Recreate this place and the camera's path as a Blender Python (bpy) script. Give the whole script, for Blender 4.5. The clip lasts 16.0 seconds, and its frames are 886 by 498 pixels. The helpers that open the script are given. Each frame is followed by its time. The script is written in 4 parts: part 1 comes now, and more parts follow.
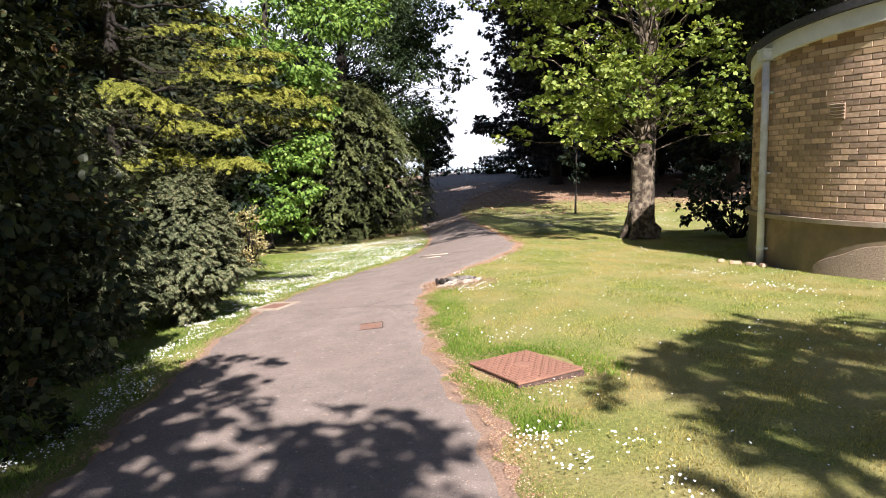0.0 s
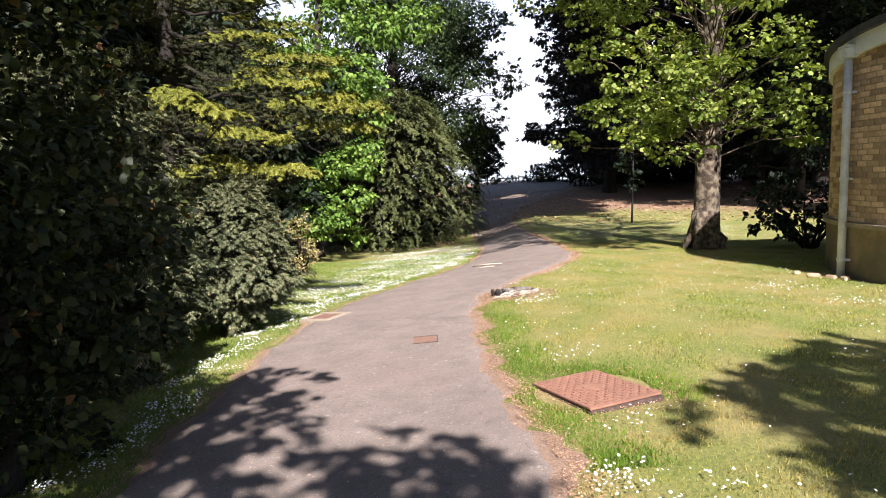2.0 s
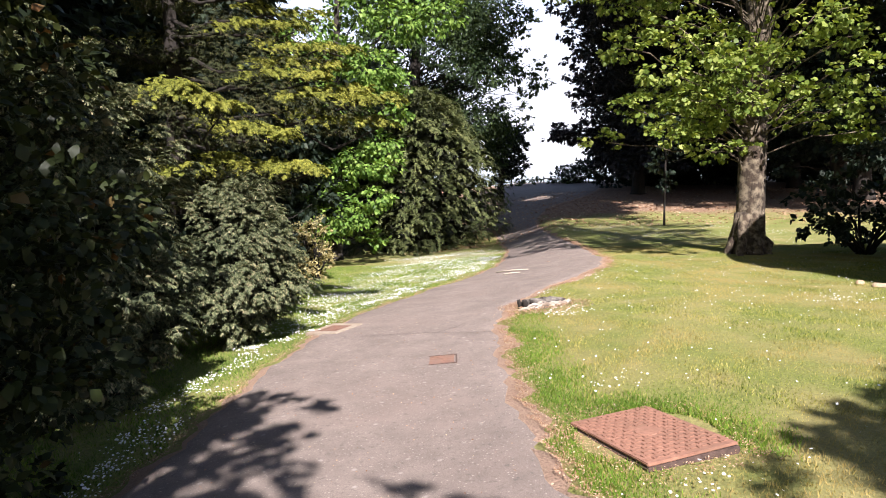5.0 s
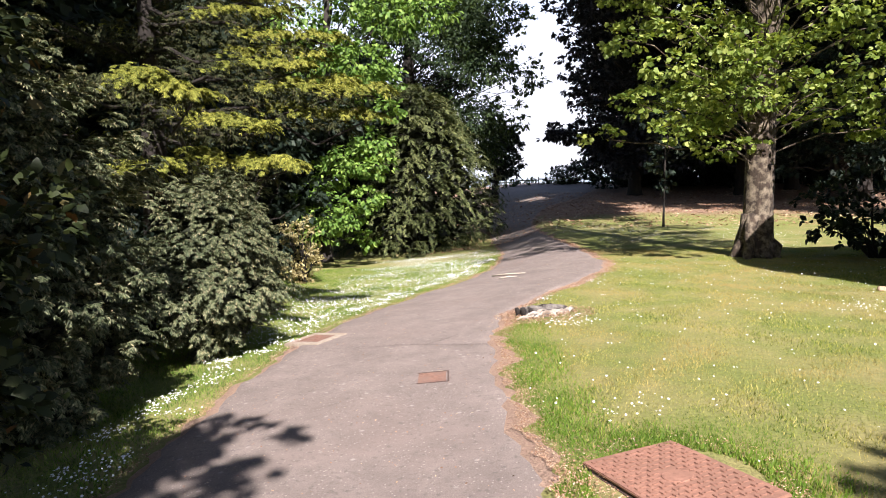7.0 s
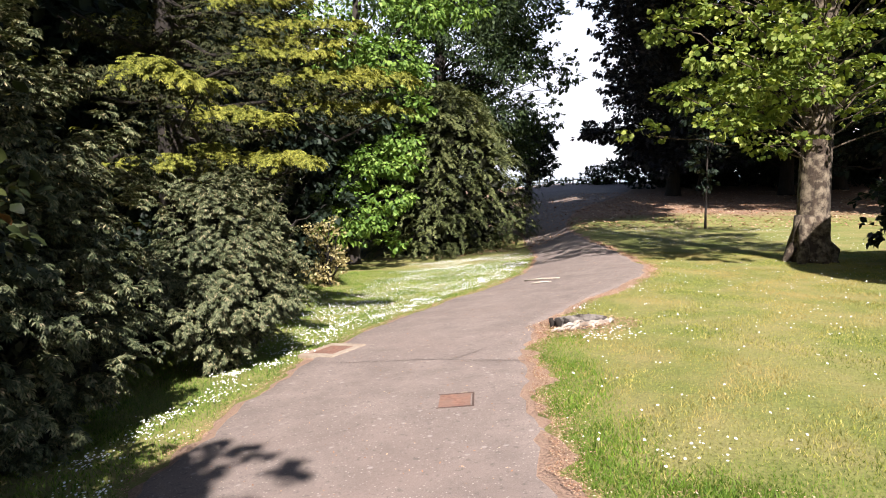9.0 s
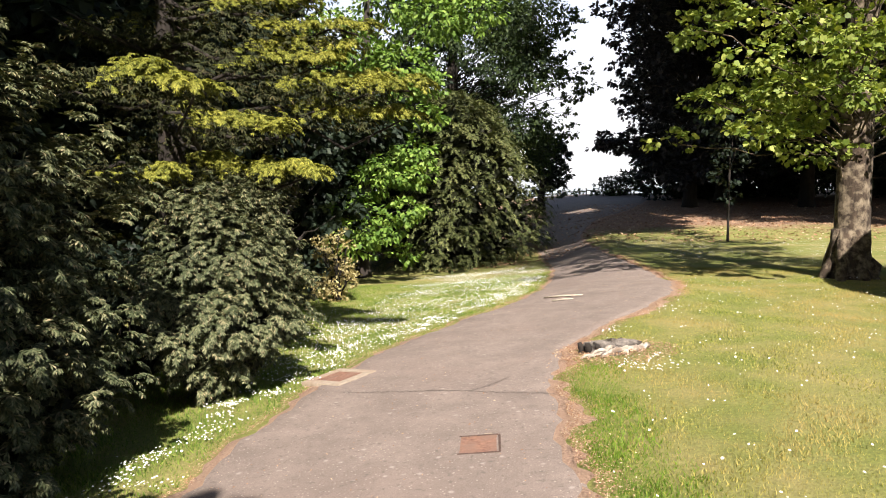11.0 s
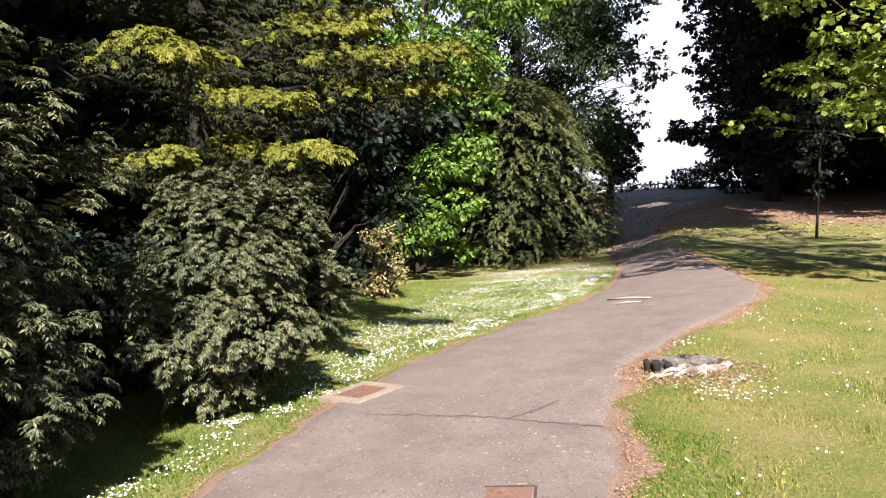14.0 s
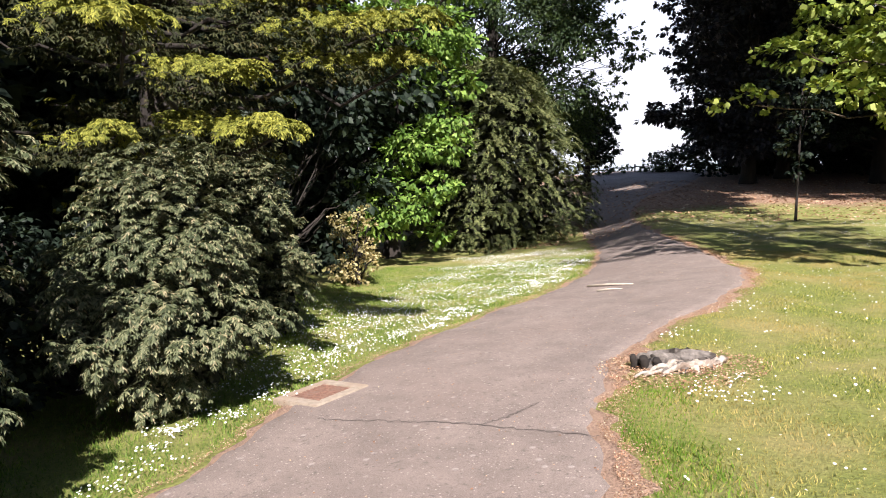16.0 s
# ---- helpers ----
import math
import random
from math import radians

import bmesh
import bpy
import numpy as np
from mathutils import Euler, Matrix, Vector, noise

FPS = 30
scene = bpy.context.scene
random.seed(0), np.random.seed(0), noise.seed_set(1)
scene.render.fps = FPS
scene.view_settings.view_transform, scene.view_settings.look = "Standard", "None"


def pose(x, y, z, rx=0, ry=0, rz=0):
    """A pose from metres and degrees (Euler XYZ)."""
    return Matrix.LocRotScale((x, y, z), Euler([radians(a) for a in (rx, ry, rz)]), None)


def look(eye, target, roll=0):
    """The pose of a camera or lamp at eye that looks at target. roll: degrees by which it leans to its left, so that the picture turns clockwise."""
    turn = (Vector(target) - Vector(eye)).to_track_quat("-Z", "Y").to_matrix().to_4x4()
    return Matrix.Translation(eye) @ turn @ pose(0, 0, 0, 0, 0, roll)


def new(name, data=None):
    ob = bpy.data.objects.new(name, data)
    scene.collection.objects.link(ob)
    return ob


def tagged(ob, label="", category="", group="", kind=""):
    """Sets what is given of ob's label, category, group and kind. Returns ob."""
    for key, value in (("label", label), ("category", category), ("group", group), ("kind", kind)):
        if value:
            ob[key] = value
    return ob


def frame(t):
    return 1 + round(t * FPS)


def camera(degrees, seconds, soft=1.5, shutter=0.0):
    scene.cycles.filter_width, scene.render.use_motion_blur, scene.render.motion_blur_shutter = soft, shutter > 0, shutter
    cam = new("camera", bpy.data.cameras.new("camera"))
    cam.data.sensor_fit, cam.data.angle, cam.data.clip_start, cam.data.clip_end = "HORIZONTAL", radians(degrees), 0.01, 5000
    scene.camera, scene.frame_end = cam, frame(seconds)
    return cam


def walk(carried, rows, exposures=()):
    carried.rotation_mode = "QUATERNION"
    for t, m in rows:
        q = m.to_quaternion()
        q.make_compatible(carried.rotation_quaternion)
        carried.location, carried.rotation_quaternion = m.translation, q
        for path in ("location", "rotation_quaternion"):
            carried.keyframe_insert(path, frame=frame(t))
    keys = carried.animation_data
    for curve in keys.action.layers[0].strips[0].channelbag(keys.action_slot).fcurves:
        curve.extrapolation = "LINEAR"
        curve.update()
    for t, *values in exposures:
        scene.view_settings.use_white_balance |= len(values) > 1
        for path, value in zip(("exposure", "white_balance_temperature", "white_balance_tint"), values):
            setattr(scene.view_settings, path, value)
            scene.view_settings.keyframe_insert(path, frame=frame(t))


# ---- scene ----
cam = camera(65.6, 16.0, soft=1.0)
PATH = [
    (0, (-0.085, -5.204, 1.569), (-0.135, -3.219, 1.328), -1.20),
    (0.5, (-0.050, -5.098, 1.566), (-0.155, -3.114, 1.331), -1.31),
    (1, (-0.036, -4.990, 1.536), (-0.190, -3.008, 1.312), -1.33),
    (1.5, (-0.093, -4.938, 1.532), (-0.271, -2.958, 1.310), -1.34),
    (2, (-0.188, -4.838, 1.537), (-0.379, -2.858, 1.324), -1.35),
    (2.5, (-0.217, -4.732, 1.520), (-0.423, -2.753, 1.310), -1.25),
    (3, (-0.159, -4.551, 1.514), (-0.403, -2.577, 1.304), -1.37),
    (3.5, (-0.130, -4.441, 1.501), (-0.399, -2.470, 1.292), -1.38),
    (4, (-0.167, -4.301, 1.496), (-0.439, -2.330, 1.289), -1.38),
    (6.5, (-0.291, -3.520, 1.458), (-0.525, -1.544, 1.254), -1.27),
    (7, (-0.299, -3.356, 1.447), (-0.540, -1.381, 1.244), -1.17),
    (7.5, (-0.257, -3.182, 1.443), (-0.539, -1.212, 1.240), -1.19),
    (8, (-0.279, -3.061, 1.431), (-0.589, -1.095, 1.230), -1.31),
    (10.5, (-0.430, -2.271, 1.414), (-0.778, -0.310, 1.225), -1.03),
    (11, (-0.486, -2.164, 1.418), (-0.851, -0.204, 1.251), -1.15),
    (11.5, (-0.490, -1.925, 1.398), (-0.994, 0.004, 1.238), -1.35),
    (12, (-0.441, -1.803, 1.392), (-1.090, 0.083, 1.241), -1.30),
    (12.5, (-0.446, -1.689, 1.374), (-1.108, 0.193, 1.224), -1.22),
    (13, (-0.490, -1.523, 1.374), (-1.125, 0.367, 1.220), -1.29),
    (13.5, (-0.501, -1.399, 1.361), (-1.067, 0.512, 1.189), -1.21),
    (14, (-0.447, -1.227, 1.353), (-1.001, 0.686, 1.173), -1.20),
    (14.5, (-0.428, -1.110, 1.336), (-0.987, 0.801, 1.149), -1.30),
    (15, (-0.484, -0.929, 1.327), (-1.043, 0.981, 1.123), -1.30),
    (15.5, (-0.533, -0.865, 1.326), (-1.042, 1.058, 1.112), -1.45),
    (16, (-0.519, -0.735, 1.319), (-1.009, 1.191, 1.091), -1.23),
]
walk(cam, [(t, look(eye, target, roll)) for t, eye, target, roll in PATH], exposures=[(0, 1.28, 6300, 18), (6.5, 1.26, 6200, 19), (8, 1.26, 6200, 19), (11, 1.18, 6750, 15), (12.5, 1.19, 6550, 17), (16, 1.2, 6300, 19)])

# ---- light ----
SUN = Vector((0.245, -0.689, 0.69)).normalized()
world = bpy.data.worlds.new("sky")
scene.world = world
world.use_nodes = True
wn = world.node_tree.nodes
sky = wn.new("ShaderNodeTexSky")
sky.sky_type, sky.sun_disc = "NISHITA", False
sky.sun_elevation = math.asin(SUN.z)
sky.sun_rotation = math.atan2(SUN.x, SUN.y)
sky.air_density, sky.dust_density = 1.0, 1.0
wn["Background"].inputs["Strength"].default_value = 0.045
world.node_tree.links.new(sky.outputs[0], wn["Background"].inputs["Color"])
sun = new("sun", bpy.data.lights.new("sun", "SUN"))
sun.data.energy, sun.data.angle, sun.data.color = 5.0, radians(0.55), (1.0, 0.95, 0.86)
sun.matrix_world = look(SUN * 60, (0, 0, 0))


# ---- materials ----
def nodes_of(name):
    m = bpy.data.materials.new(name)
    m.use_nodes = True
    return m, m.node_tree, m.node_tree.nodes["Principled BSDF"]


def ramp(tree, fac, stops):
    r = tree.nodes.new("ShaderNodeValToRGB")
    el = r.color_ramp.elements
    while len(el) < len(stops):
        el.new(0.5)
    for e, (p, c) in zip(el, stops):
        e.position, e.color = p, (*c, 1)
    tree.links.new(fac, r.inputs[0])
    return r.outputs[0]


def noise_of(tree, scale, detail=5, rough=0.6, coord="Object", stretch=None):
    tc = tree.nodes.new("ShaderNodeTexCoord")
    n = tree.nodes.new("ShaderNodeTexNoise")
    n.inputs["Scale"].default_value, n.inputs["Detail"].default_value, n.inputs["Roughness"].default_value = scale, detail, rough
    src = tc.outputs[coord]
    if stretch:
        mp = tree.nodes.new("ShaderNodeMapping")
        mp.inputs["Scale"].default_value = stretch
        tree.links.new(src, mp.inputs[0])
        src = mp.outputs[0]
    tree.links.new(src, n.inputs["Vector"])
    return n.outputs[0]


def mix(tree, fac, a, b, kind="MIX"):
    m = tree.nodes.new("ShaderNodeMix")
    m.data_type, m.blend_type = "RGBA", kind
    for sock, v in ((m.inputs[0], fac), (m.inputs[6], a), (m.inputs[7], b)):
        if isinstance(v, (int, float)):
            sock.default_value = v
        elif isinstance(v, tuple):
            sock.default_value = (*v, 1)
        else:
            tree.links.new(v, sock)
    return m.outputs[2]


def bump(tree, bsdf, height, strength=0.4, distance=0.01):
    b = tree.nodes.new("ShaderNodeBump")
    b.inputs["Strength"].default_value, b.inputs["Distance"].default_value = strength, distance
    tree.links.new(height, b.inputs["Height"])
    tree.links.new(b.outputs[0], bsdf.inputs["Normal"])


def surface(name, dark, light, scale, rough=0.85, bumps=0.4, big=None, big_scale=0.6, metal=0.0, depth=0.01, stretch=None, vary=0.0):
    """Two-scale mottled material: fine grain between dark and light, broad stains towards big."""
    m, t, b = nodes_of(name)
    fine = noise_of(t, scale, stretch=stretch)
    col = ramp(t, fine, [(0.3, dark), (0.7, light)])
    if big:
        broad = noise_of(t, big_scale, 4)
        f = ramp(t, broad, [(0.45, (0, 0, 0)), (0.65, (1, 1, 1))])
        col = mix(t, f, col, big)
    if vary:
        oi = t.nodes.new("ShaderNodeObjectInfo")
        v = ramp(t, oi.outputs["Random"], [(0, (1 - vary,) * 3), (1, (1 + vary * 0.5,) * 3)])
        col = mix(t, 1.0, col, v, "MULTIPLY")
    t.links.new(col, b.inputs["Base Color"])
    b.inputs["Roughness"].default_value, b.inputs["Metallic"].default_value = rough, metal
    if bumps:
        bump(t, b, fine, bumps, depth)
    return m


def foliage(name, stops, through_light=0.35, rough=0.55, patch=1.1):
    """Leaves: colour varies leaf by leaf and in broad patches; some light passes through."""
    m, t, b = nodes_of(name)
    geo = t.nodes.new("ShaderNodeNewGeometry")
    col = ramp(t, geo.outputs["Random Per Island"], stops)
    n = noise_of(t, patch, 3)
    shade = ramp(t, n, [(0.3, (0.7, 0.75, 0.7)), (0.7, (1.15, 1.1, 1.0))])
    col = mix(t, 1.0, col, shade, "MULTIPLY")
    t.links.new(col, b.inputs["Base Color"])
    b.inputs["Roughness"].default_value = rough
    b.inputs["Specular IOR Level"].default_value = 0.22
    tr = t.nodes.new("ShaderNodeBsdfTranslucent")
    warm = mix(t, 1.0, col, (1.25, 1.2, 0.5), "MULTIPLY")
    t.links.new(warm, tr.inputs[0])
    ms = t.nodes.new("ShaderNodeMixShader")
    ms.inputs[0].default_value = through_light
    t.links.new(b.outputs[0], ms.inputs[1])
    t.links.new(tr.outputs[0], ms.inputs[2])
    t.links.new(ms.outputs[0], t.nodes["Material Output"].inputs[0])
    return m


# ---- the lie of the land and the path ----
LEFT_Y, LEFT_Z = [-60, -12, -5, 0, 4, 9, 20, 30, 40, 50, 56, 90], [0.8, 0.2, 0.03, -0.12, -0.15, -0.36, -0.85, -0.3, 0.5, 0.95, 0.9, -3]
RIGHT_Y, RIGHT_Z = [-60, -12, 0, 5, 9, 18, 30, 40, 50, 56, 90], [0.8, 0.25, 0.12, 0.02, -0.03, -0.15, 0.2, 0.7, 1.0, 0.95, -3]
# stations of the path: y, its left edge, its right edge
STATIONS = np.array([(-14, -2.4, 0.9), (-8, -2.3, 0.6), (-4, -2.25, 0.36), (-1.8, -2.35, 0.1), (0, -2.58, -0.24), (2.1, -2.72, -0.5), (3.6, -2.63, -0.55), (4.8, -2.46, -0.3),
                     (6.3, -2.08, 0.5), (7.8, -1.55, 1.0), (9.9, -1.05, 0.9), (13, -0.88, 0.55), (18, -1.2, 0.15), (23, -1.7, -0.05), (28, -1.9, 0.9), (33, -1.8, 2.6), (40, -2.3, 4.2), (50, -3.4, 6.0)])


def smooth(a, b, x):
    t = np.clip((x - a) / (b - a), 0, 1)
    return t * t * (3 - 2 * t)


def ground_z(x, y):
    w = smooth(-1.6, 0.9, x)
    z = np.interp(y, LEFT_Y, LEFT_Z) * (1 - w) + np.interp(y, RIGHT_Y, RIGHT_Z) * w - 0.1 * np.clip(-1.5 - x, 0, 2.5)
    return z - 0.4 * np.clip(np.asarray(y, float) - 90, 0, 90)


def edges(y):
    """x of the path's two edges at y, smoothed between the stations, with a ragged wobble."""
    ys, out = STATIONS[:, 0], []
    for k in (1, 2):
        v = STATIONS[:, k]
        slope = np.gradient(v, ys)
        i = np.clip(np.searchsorted(ys, y) - 1, 0, len(ys) - 2)
        h = ys[i + 1] - ys[i]
        s = np.clip((y - ys[i]) / h, 0, 1)
        x = (2 * s**3 - 3 * s**2 + 1) * v[i] + (s**3 - 2 * s**2 + s) * h * slope[i] + (3 * s**2 - 2 * s**3) * v[i + 1] + (s**3 - s**2) * h * slope[i + 1]
        out.append(x + 0.03 * np.sin(y * 5.1 + k) + 0.02 * np.sin(y * 13.7 + 2 * k) + 0.012 * np.sin(y * 29 + k))
    return out


# ---- builders ----
def mesh_of(name, verts, faces, mat_, smooth_=False):
    me = bpy.data.meshes.new(name)
    me.from_pydata([tuple(v) for v in verts], [], [tuple(f) for f in faces])
    me.materials.append(mat_)
    if smooth_:
        me.polygons.foreach_set("use_smooth", [True] * len(me.polygons))
    me.update()
    return me


def tri_mesh(name, verts, tris, mat_):
    """A mesh from arrays of corners and triangles."""
    me = bpy.data.meshes.new(name)
    n = len(tris)
    me.vertices.add(len(verts))
    me.vertices.foreach_set("co", np.asarray(verts, np.float32).ravel())
    me.loops.add(3 * n)
    me.loops.foreach_set("vertex_index", np.asarray(tris, np.int32).ravel())
    me.polygons.add(n)
    me.polygons.foreach_set("loop_start", np.arange(0, 3 * n, 3, dtype=np.int32))
    me.update(calc_edges=True)
    me.materials.append(mat_)
    return me


def child(name, me, parent=None, label="", kind=""):
    ob = new(name, me)
    if parent:
        ob.parent = parent
    return tagged(ob, label=label, kind=kind)


def part(name, bm, material, parent, label=""):
    me = bpy.data.meshes.new(name)
    bm.to_mesh(me)
    bm.free()
    me.materials.append(material)
    return child(name, me, parent, label)


def thing(name, label, category, x=0.0, y=0.0, z=None, group=""):
    ob = new(name)
    ob.empty_display_size = 0.2
    ob.location = (x, y, float(ground_z(x, y)) if z is None else z)
    bpy.context.view_layer.update()
    return tagged(ob, label, category, group)


def box(bm, size, at, turn=0.0, bevel=0.0):
    g = bmesh.ops.create_cube(bm, size=1.0, matrix=Matrix.Translation(at) @ Matrix.Rotation(turn, 4, "Z") @ Matrix.Diagonal((*size, 1)))
    if bevel:
        es = list({e for v in g["verts"] for e in v.link_edges})
        bmesh.ops.bevel(bm, geom=es, offset=bevel, segments=2, affect="EDGES")


def frame_of(d, up):
    """Rotation arrays whose y runs along d and whose z leans to up."""
    d = d / np.linalg.norm(d, axis=1, keepdims=True)
    x = np.cross(d, up)
    x /= np.linalg.norm(x, axis=1, keepdims=True) + 1e-9
    return np.stack([x, d, np.cross(x, d)], axis=2)


def scatter(name, shape, pos, d, up, size, mat_, parent, label="", kind="stuff"):
    """Bakes a small leaf shape at many places into one mesh."""
    tv, tf = shape
    r = frame_of(d, up)
    v = np.einsum("nij,kj->nki", r, tv) * size[:, None, None] + pos[:, None, :]
    f = tf[None] + (np.arange(len(pos)) * len(tv))[:, None, None]
    return child(name, tri_mesh(name, v.reshape(-1, 3), f.reshape(-1, 3), mat_), parent, label, kind)


def lobes(rng, base, along, length, per, arch):
    """Places and turns for small tufts set along arched twig ends: rising a little, then hooking down."""
    n = len(base) * per
    k = np.repeat(np.arange(len(base)), per)
    d = along / np.linalg.norm(along, axis=1, keepdims=True)
    s = rng.uniform(0, 1, n)
    flank = np.cross(d, (0, 0, 1.0))
    turn = rng.choice([-1.0, 1.0], n) * (0.75 - 0.4 * s)
    up = np.array([0, 0, 1.0])
    p = base[k] + d[k] * (length[k] * s)[:, None] + up * (length[k] * (0.3 * s - arch * s * s))[:, None] + flank[k] * (turn * rng.uniform(0, 0.1, n) * length[k])[:, None]
    way = d[k] * 0.8 + up * (0.25 - 1.4 * arch * s)[:, None] + flank[k] * turn[:, None] + rng.normal(size=(n, 3)) * 0.12
    return p, way, up + d[k] * 0.3 + rng.normal(size=(n, 3)) * 0.15, s


def unit(rng, n):
    v = rng.normal(size=(n, 3))
    return v / np.linalg.norm(v, axis=1, keepdims=True)


def tube(points, radii, sides=10, rough=0.0, seed=1):
    """Corners and faces of a tapering limb along the points."""
    rng = np.random.default_rng(seed)
    points = np.asarray(points, float)
    v, f = [], []
    for i, p in enumerate(points):
        d = points[min(i + 1, len(points) - 1)] - points[max(i - 1, 0)]
        d /= np.linalg.norm(d)
        a = np.cross(d, (0.3, 1, 0.1))
        a /= np.linalg.norm(a)
        b = np.cross(d, a)
        for k in range(sides):
            w = 2 * math.pi * k / sides
            v.append(p + (math.cos(w) * a + math.sin(w) * b) * radii[i] * (1 + rough * rng.normal()))
    for i in range(len(points) - 1):
        for k in range(sides):
            j = (k + 1) % sides
            f.append((i * sides + k, i * sides + j, (i + 1) * sides + j, (i + 1) * sides + k))
    f.append(tuple(range(sides))[::-1])
    f.append(tuple(range((len(points) - 1) * sides, len(points) * sides)))
    return v, f


def limb(name, a, b, r0, r1, mat_, parent, sag=0.0, seed=1, sides=7, label=""):
    a, b = np.asarray(a, float), np.asarray(b, float)
    rng = np.random.default_rng(seed)
    n = 6
    pts = [a + (b - a) * i / n + np.array([0, 0, sag * math.sin(math.pi * i / n)]) + (rng.normal(size=3) * 0.03 * np.linalg.norm(b - a) * (0 < i < n)) for i in range(n + 1)]
    v, f = tube(pts, [r0 + (r1 - r0) * i / n for i in range(n + 1)], sides, 0.04, seed)
    return child(name, mesh_of(name, v, f, mat_, True), parent, label)


# leaf shapes: x across, y along, z out of the leaf
OVAL = (np.array([(0, 0, 0), (0.34, 0.42, 0.07), (0.2, 0.78, 0.0), (0, 1, -0.12), (-0.2, 0.78, 0.0), (-0.34, 0.42, 0.07)]), np.array([(0, 1, 5), (1, 2, 5), (2, 4, 5), (2, 3, 4)]))
DIAMOND = (np.array([(0, 0, 0), (0.36, 0.5, 0.1), (0, 1, -0.06), (-0.36, 0.5, 0.1)]), np.array([(0, 1, 2), (0, 2, 3)]))
LOBED = (np.array([(0, 0, 0), (0.36, 0.02, 0.03), (0.48, 0.3, 0.02), (0.44, 0.66, -0.03), (0.2, 0.78, 0.03), (0, 1, -0.12), (-0.2, 0.78, 0.03), (-0.44, 0.66, -0.03), (-0.48, 0.3, 0.02), (-0.36, 0.02, 0.03)]),
         np.array([(0, 1, 2), (0, 2, 3), (0, 3, 4), (0, 4, 5), (0, 5, 6), (0, 6, 7), (0, 7, 8), (0, 8, 9)]))


def frond(blades, width, droop, seed, fat=0.07):
    """A flat needle spray: narrow blades set along both sides of a drooping rib."""
    rng = np.random.default_rng(seed)
    v, f = [], []
    for i in range(blades):
        s = 0.08 + 0.9 * i / blades
        side = -1 if i % 2 else 1
        ln = width * (1.05 - 0.75 * s) * rng.uniform(0.7, 1.15) + 0.12
        z0 = -droop * s * s + rng.normal() * 0.03
        a = np.array([0, s * 0.85, z0])
        tip = a + np.array([side * ln * 0.75, ln * 0.62, -droop * 0.35 * ln + rng.normal() * 0.06])
        w = np.array([fat * side, -fat, 0.02])
        k = len(v)
        v += [a + w * 0.6, a - w * 0.6 + (0, 0.05, 0), tip]
        f.append((k, k + 1, k + 2))
    return np.array(v), np.array(f)


def needle_tuft(seed, fingers, spread, droop, fat):
    """A short twig end: blunt ridged fingers, roof-shaped, that hook down at their tips."""
    rng = np.random.default_rng(seed)
    v, f = [], []
    for i in range(fingers):
        a = ((i + 0.5) / fingers - 0.5) * spread + rng.normal() * 0.08
        ln = 0.75 + 0.3 * math.cos(a) + rng.normal() * 0.1
        q = np.array([math.sin(a), math.cos(a), 0])
        w = np.array([q[1], -q[0], 0]) * fat
        root = np.array([0, 0.12 * i / fingers, 0.1])
        k = len(v)
        v += [root, root + q * ln * 0.62 + w + (0, 0, -0.12), root + q * ln + (0, 0, -droop + rng.normal() * 0.08), root + q * ln * 0.62 - w + (0, 0, -0.12)]
        f += [(k, k + 1, k + 2), (k, k + 2, k + 3)]
    return np.array(v), np.array(f)


NEEDLES = needle_tuft(6, 3, 2.2, 0.45, 0.17)
YEW = frond(7, 0.6, 0.35, 11, 0.1)

# ---- surfaces ----
m_bark = surface("bark", (0.016, 0.011, 0.008), (0.07, 0.048, 0.032), 14, 0.95, 1.0, (0.21, 0.17, 0.12), 8.5, depth=0.03, stretch=(1, 1, 0.35))
m_dark_bark = surface("dark_bark", (0.011, 0.009, 0.007), (0.034, 0.026, 0.021), 8, 0.95, 0.8, depth=0.03, stretch=(1, 1, 0.3))
m_shrub = foliage("shrub_needles", [(0, (0.04, 0.054, 0.027)), (0.5, (0.108, 0.128, 0.068)), (0.88, (0.235, 0.245, 0.145)), (1, (0.34, 0.285, 0.185))], 0.1)
# near-black, so the shade inside the bushes is in the colour
m_inner_shade = foliage("inner_shade_needles", [(0, (0.014, 0.017, 0.01)), (1, (0.03, 0.034, 0.018))], 0.05)
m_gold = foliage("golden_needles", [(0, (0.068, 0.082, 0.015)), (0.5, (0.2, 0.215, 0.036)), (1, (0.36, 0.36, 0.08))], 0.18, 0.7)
# greener inner needles, also darkened to carry the shade between the lit tiers
m_gold_shade = foliage("shaded_gold_needles", [(0, (0.018, 0.022, 0.009)), (0.8, (0.05, 0.058, 0.02)), (1, (0.085, 0.07, 0.034))], 0.1, 0.7)
m_yew = foliage("yew_needles", [(0, (0.045, 0.06, 0.025)), (0.6, (0.11, 0.133, 0.053)), (1, (0.23, 0.24, 0.11))], 0.12)
m_lime = foliage("lime_leaves", [(0, (0.07, 0.14, 0.03)), (0.6, (0.15, 0.26, 0.05)), (1, (0.28, 0.4, 0.1))], 0.22, 0.5)
m_beech = foliage("beech_leaves", [(0, (0.02, 0.036, 0.018)), (0.6, (0.04, 0.066, 0.029)), (1, (0.08, 0.12, 0.04))], 0.25)
m_syc = foliage("sycamore_leaves", [(0, (0.1, 0.155, 0.03)), (0.6, (0.22, 0.29, 0.06)), (1, (0.4, 0.45, 0.14))], 0.32, 0.5)
# near-black: shade under the trees and its bluish cast are in the colour
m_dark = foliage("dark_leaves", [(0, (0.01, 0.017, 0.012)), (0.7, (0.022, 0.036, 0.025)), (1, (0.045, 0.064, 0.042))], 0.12)
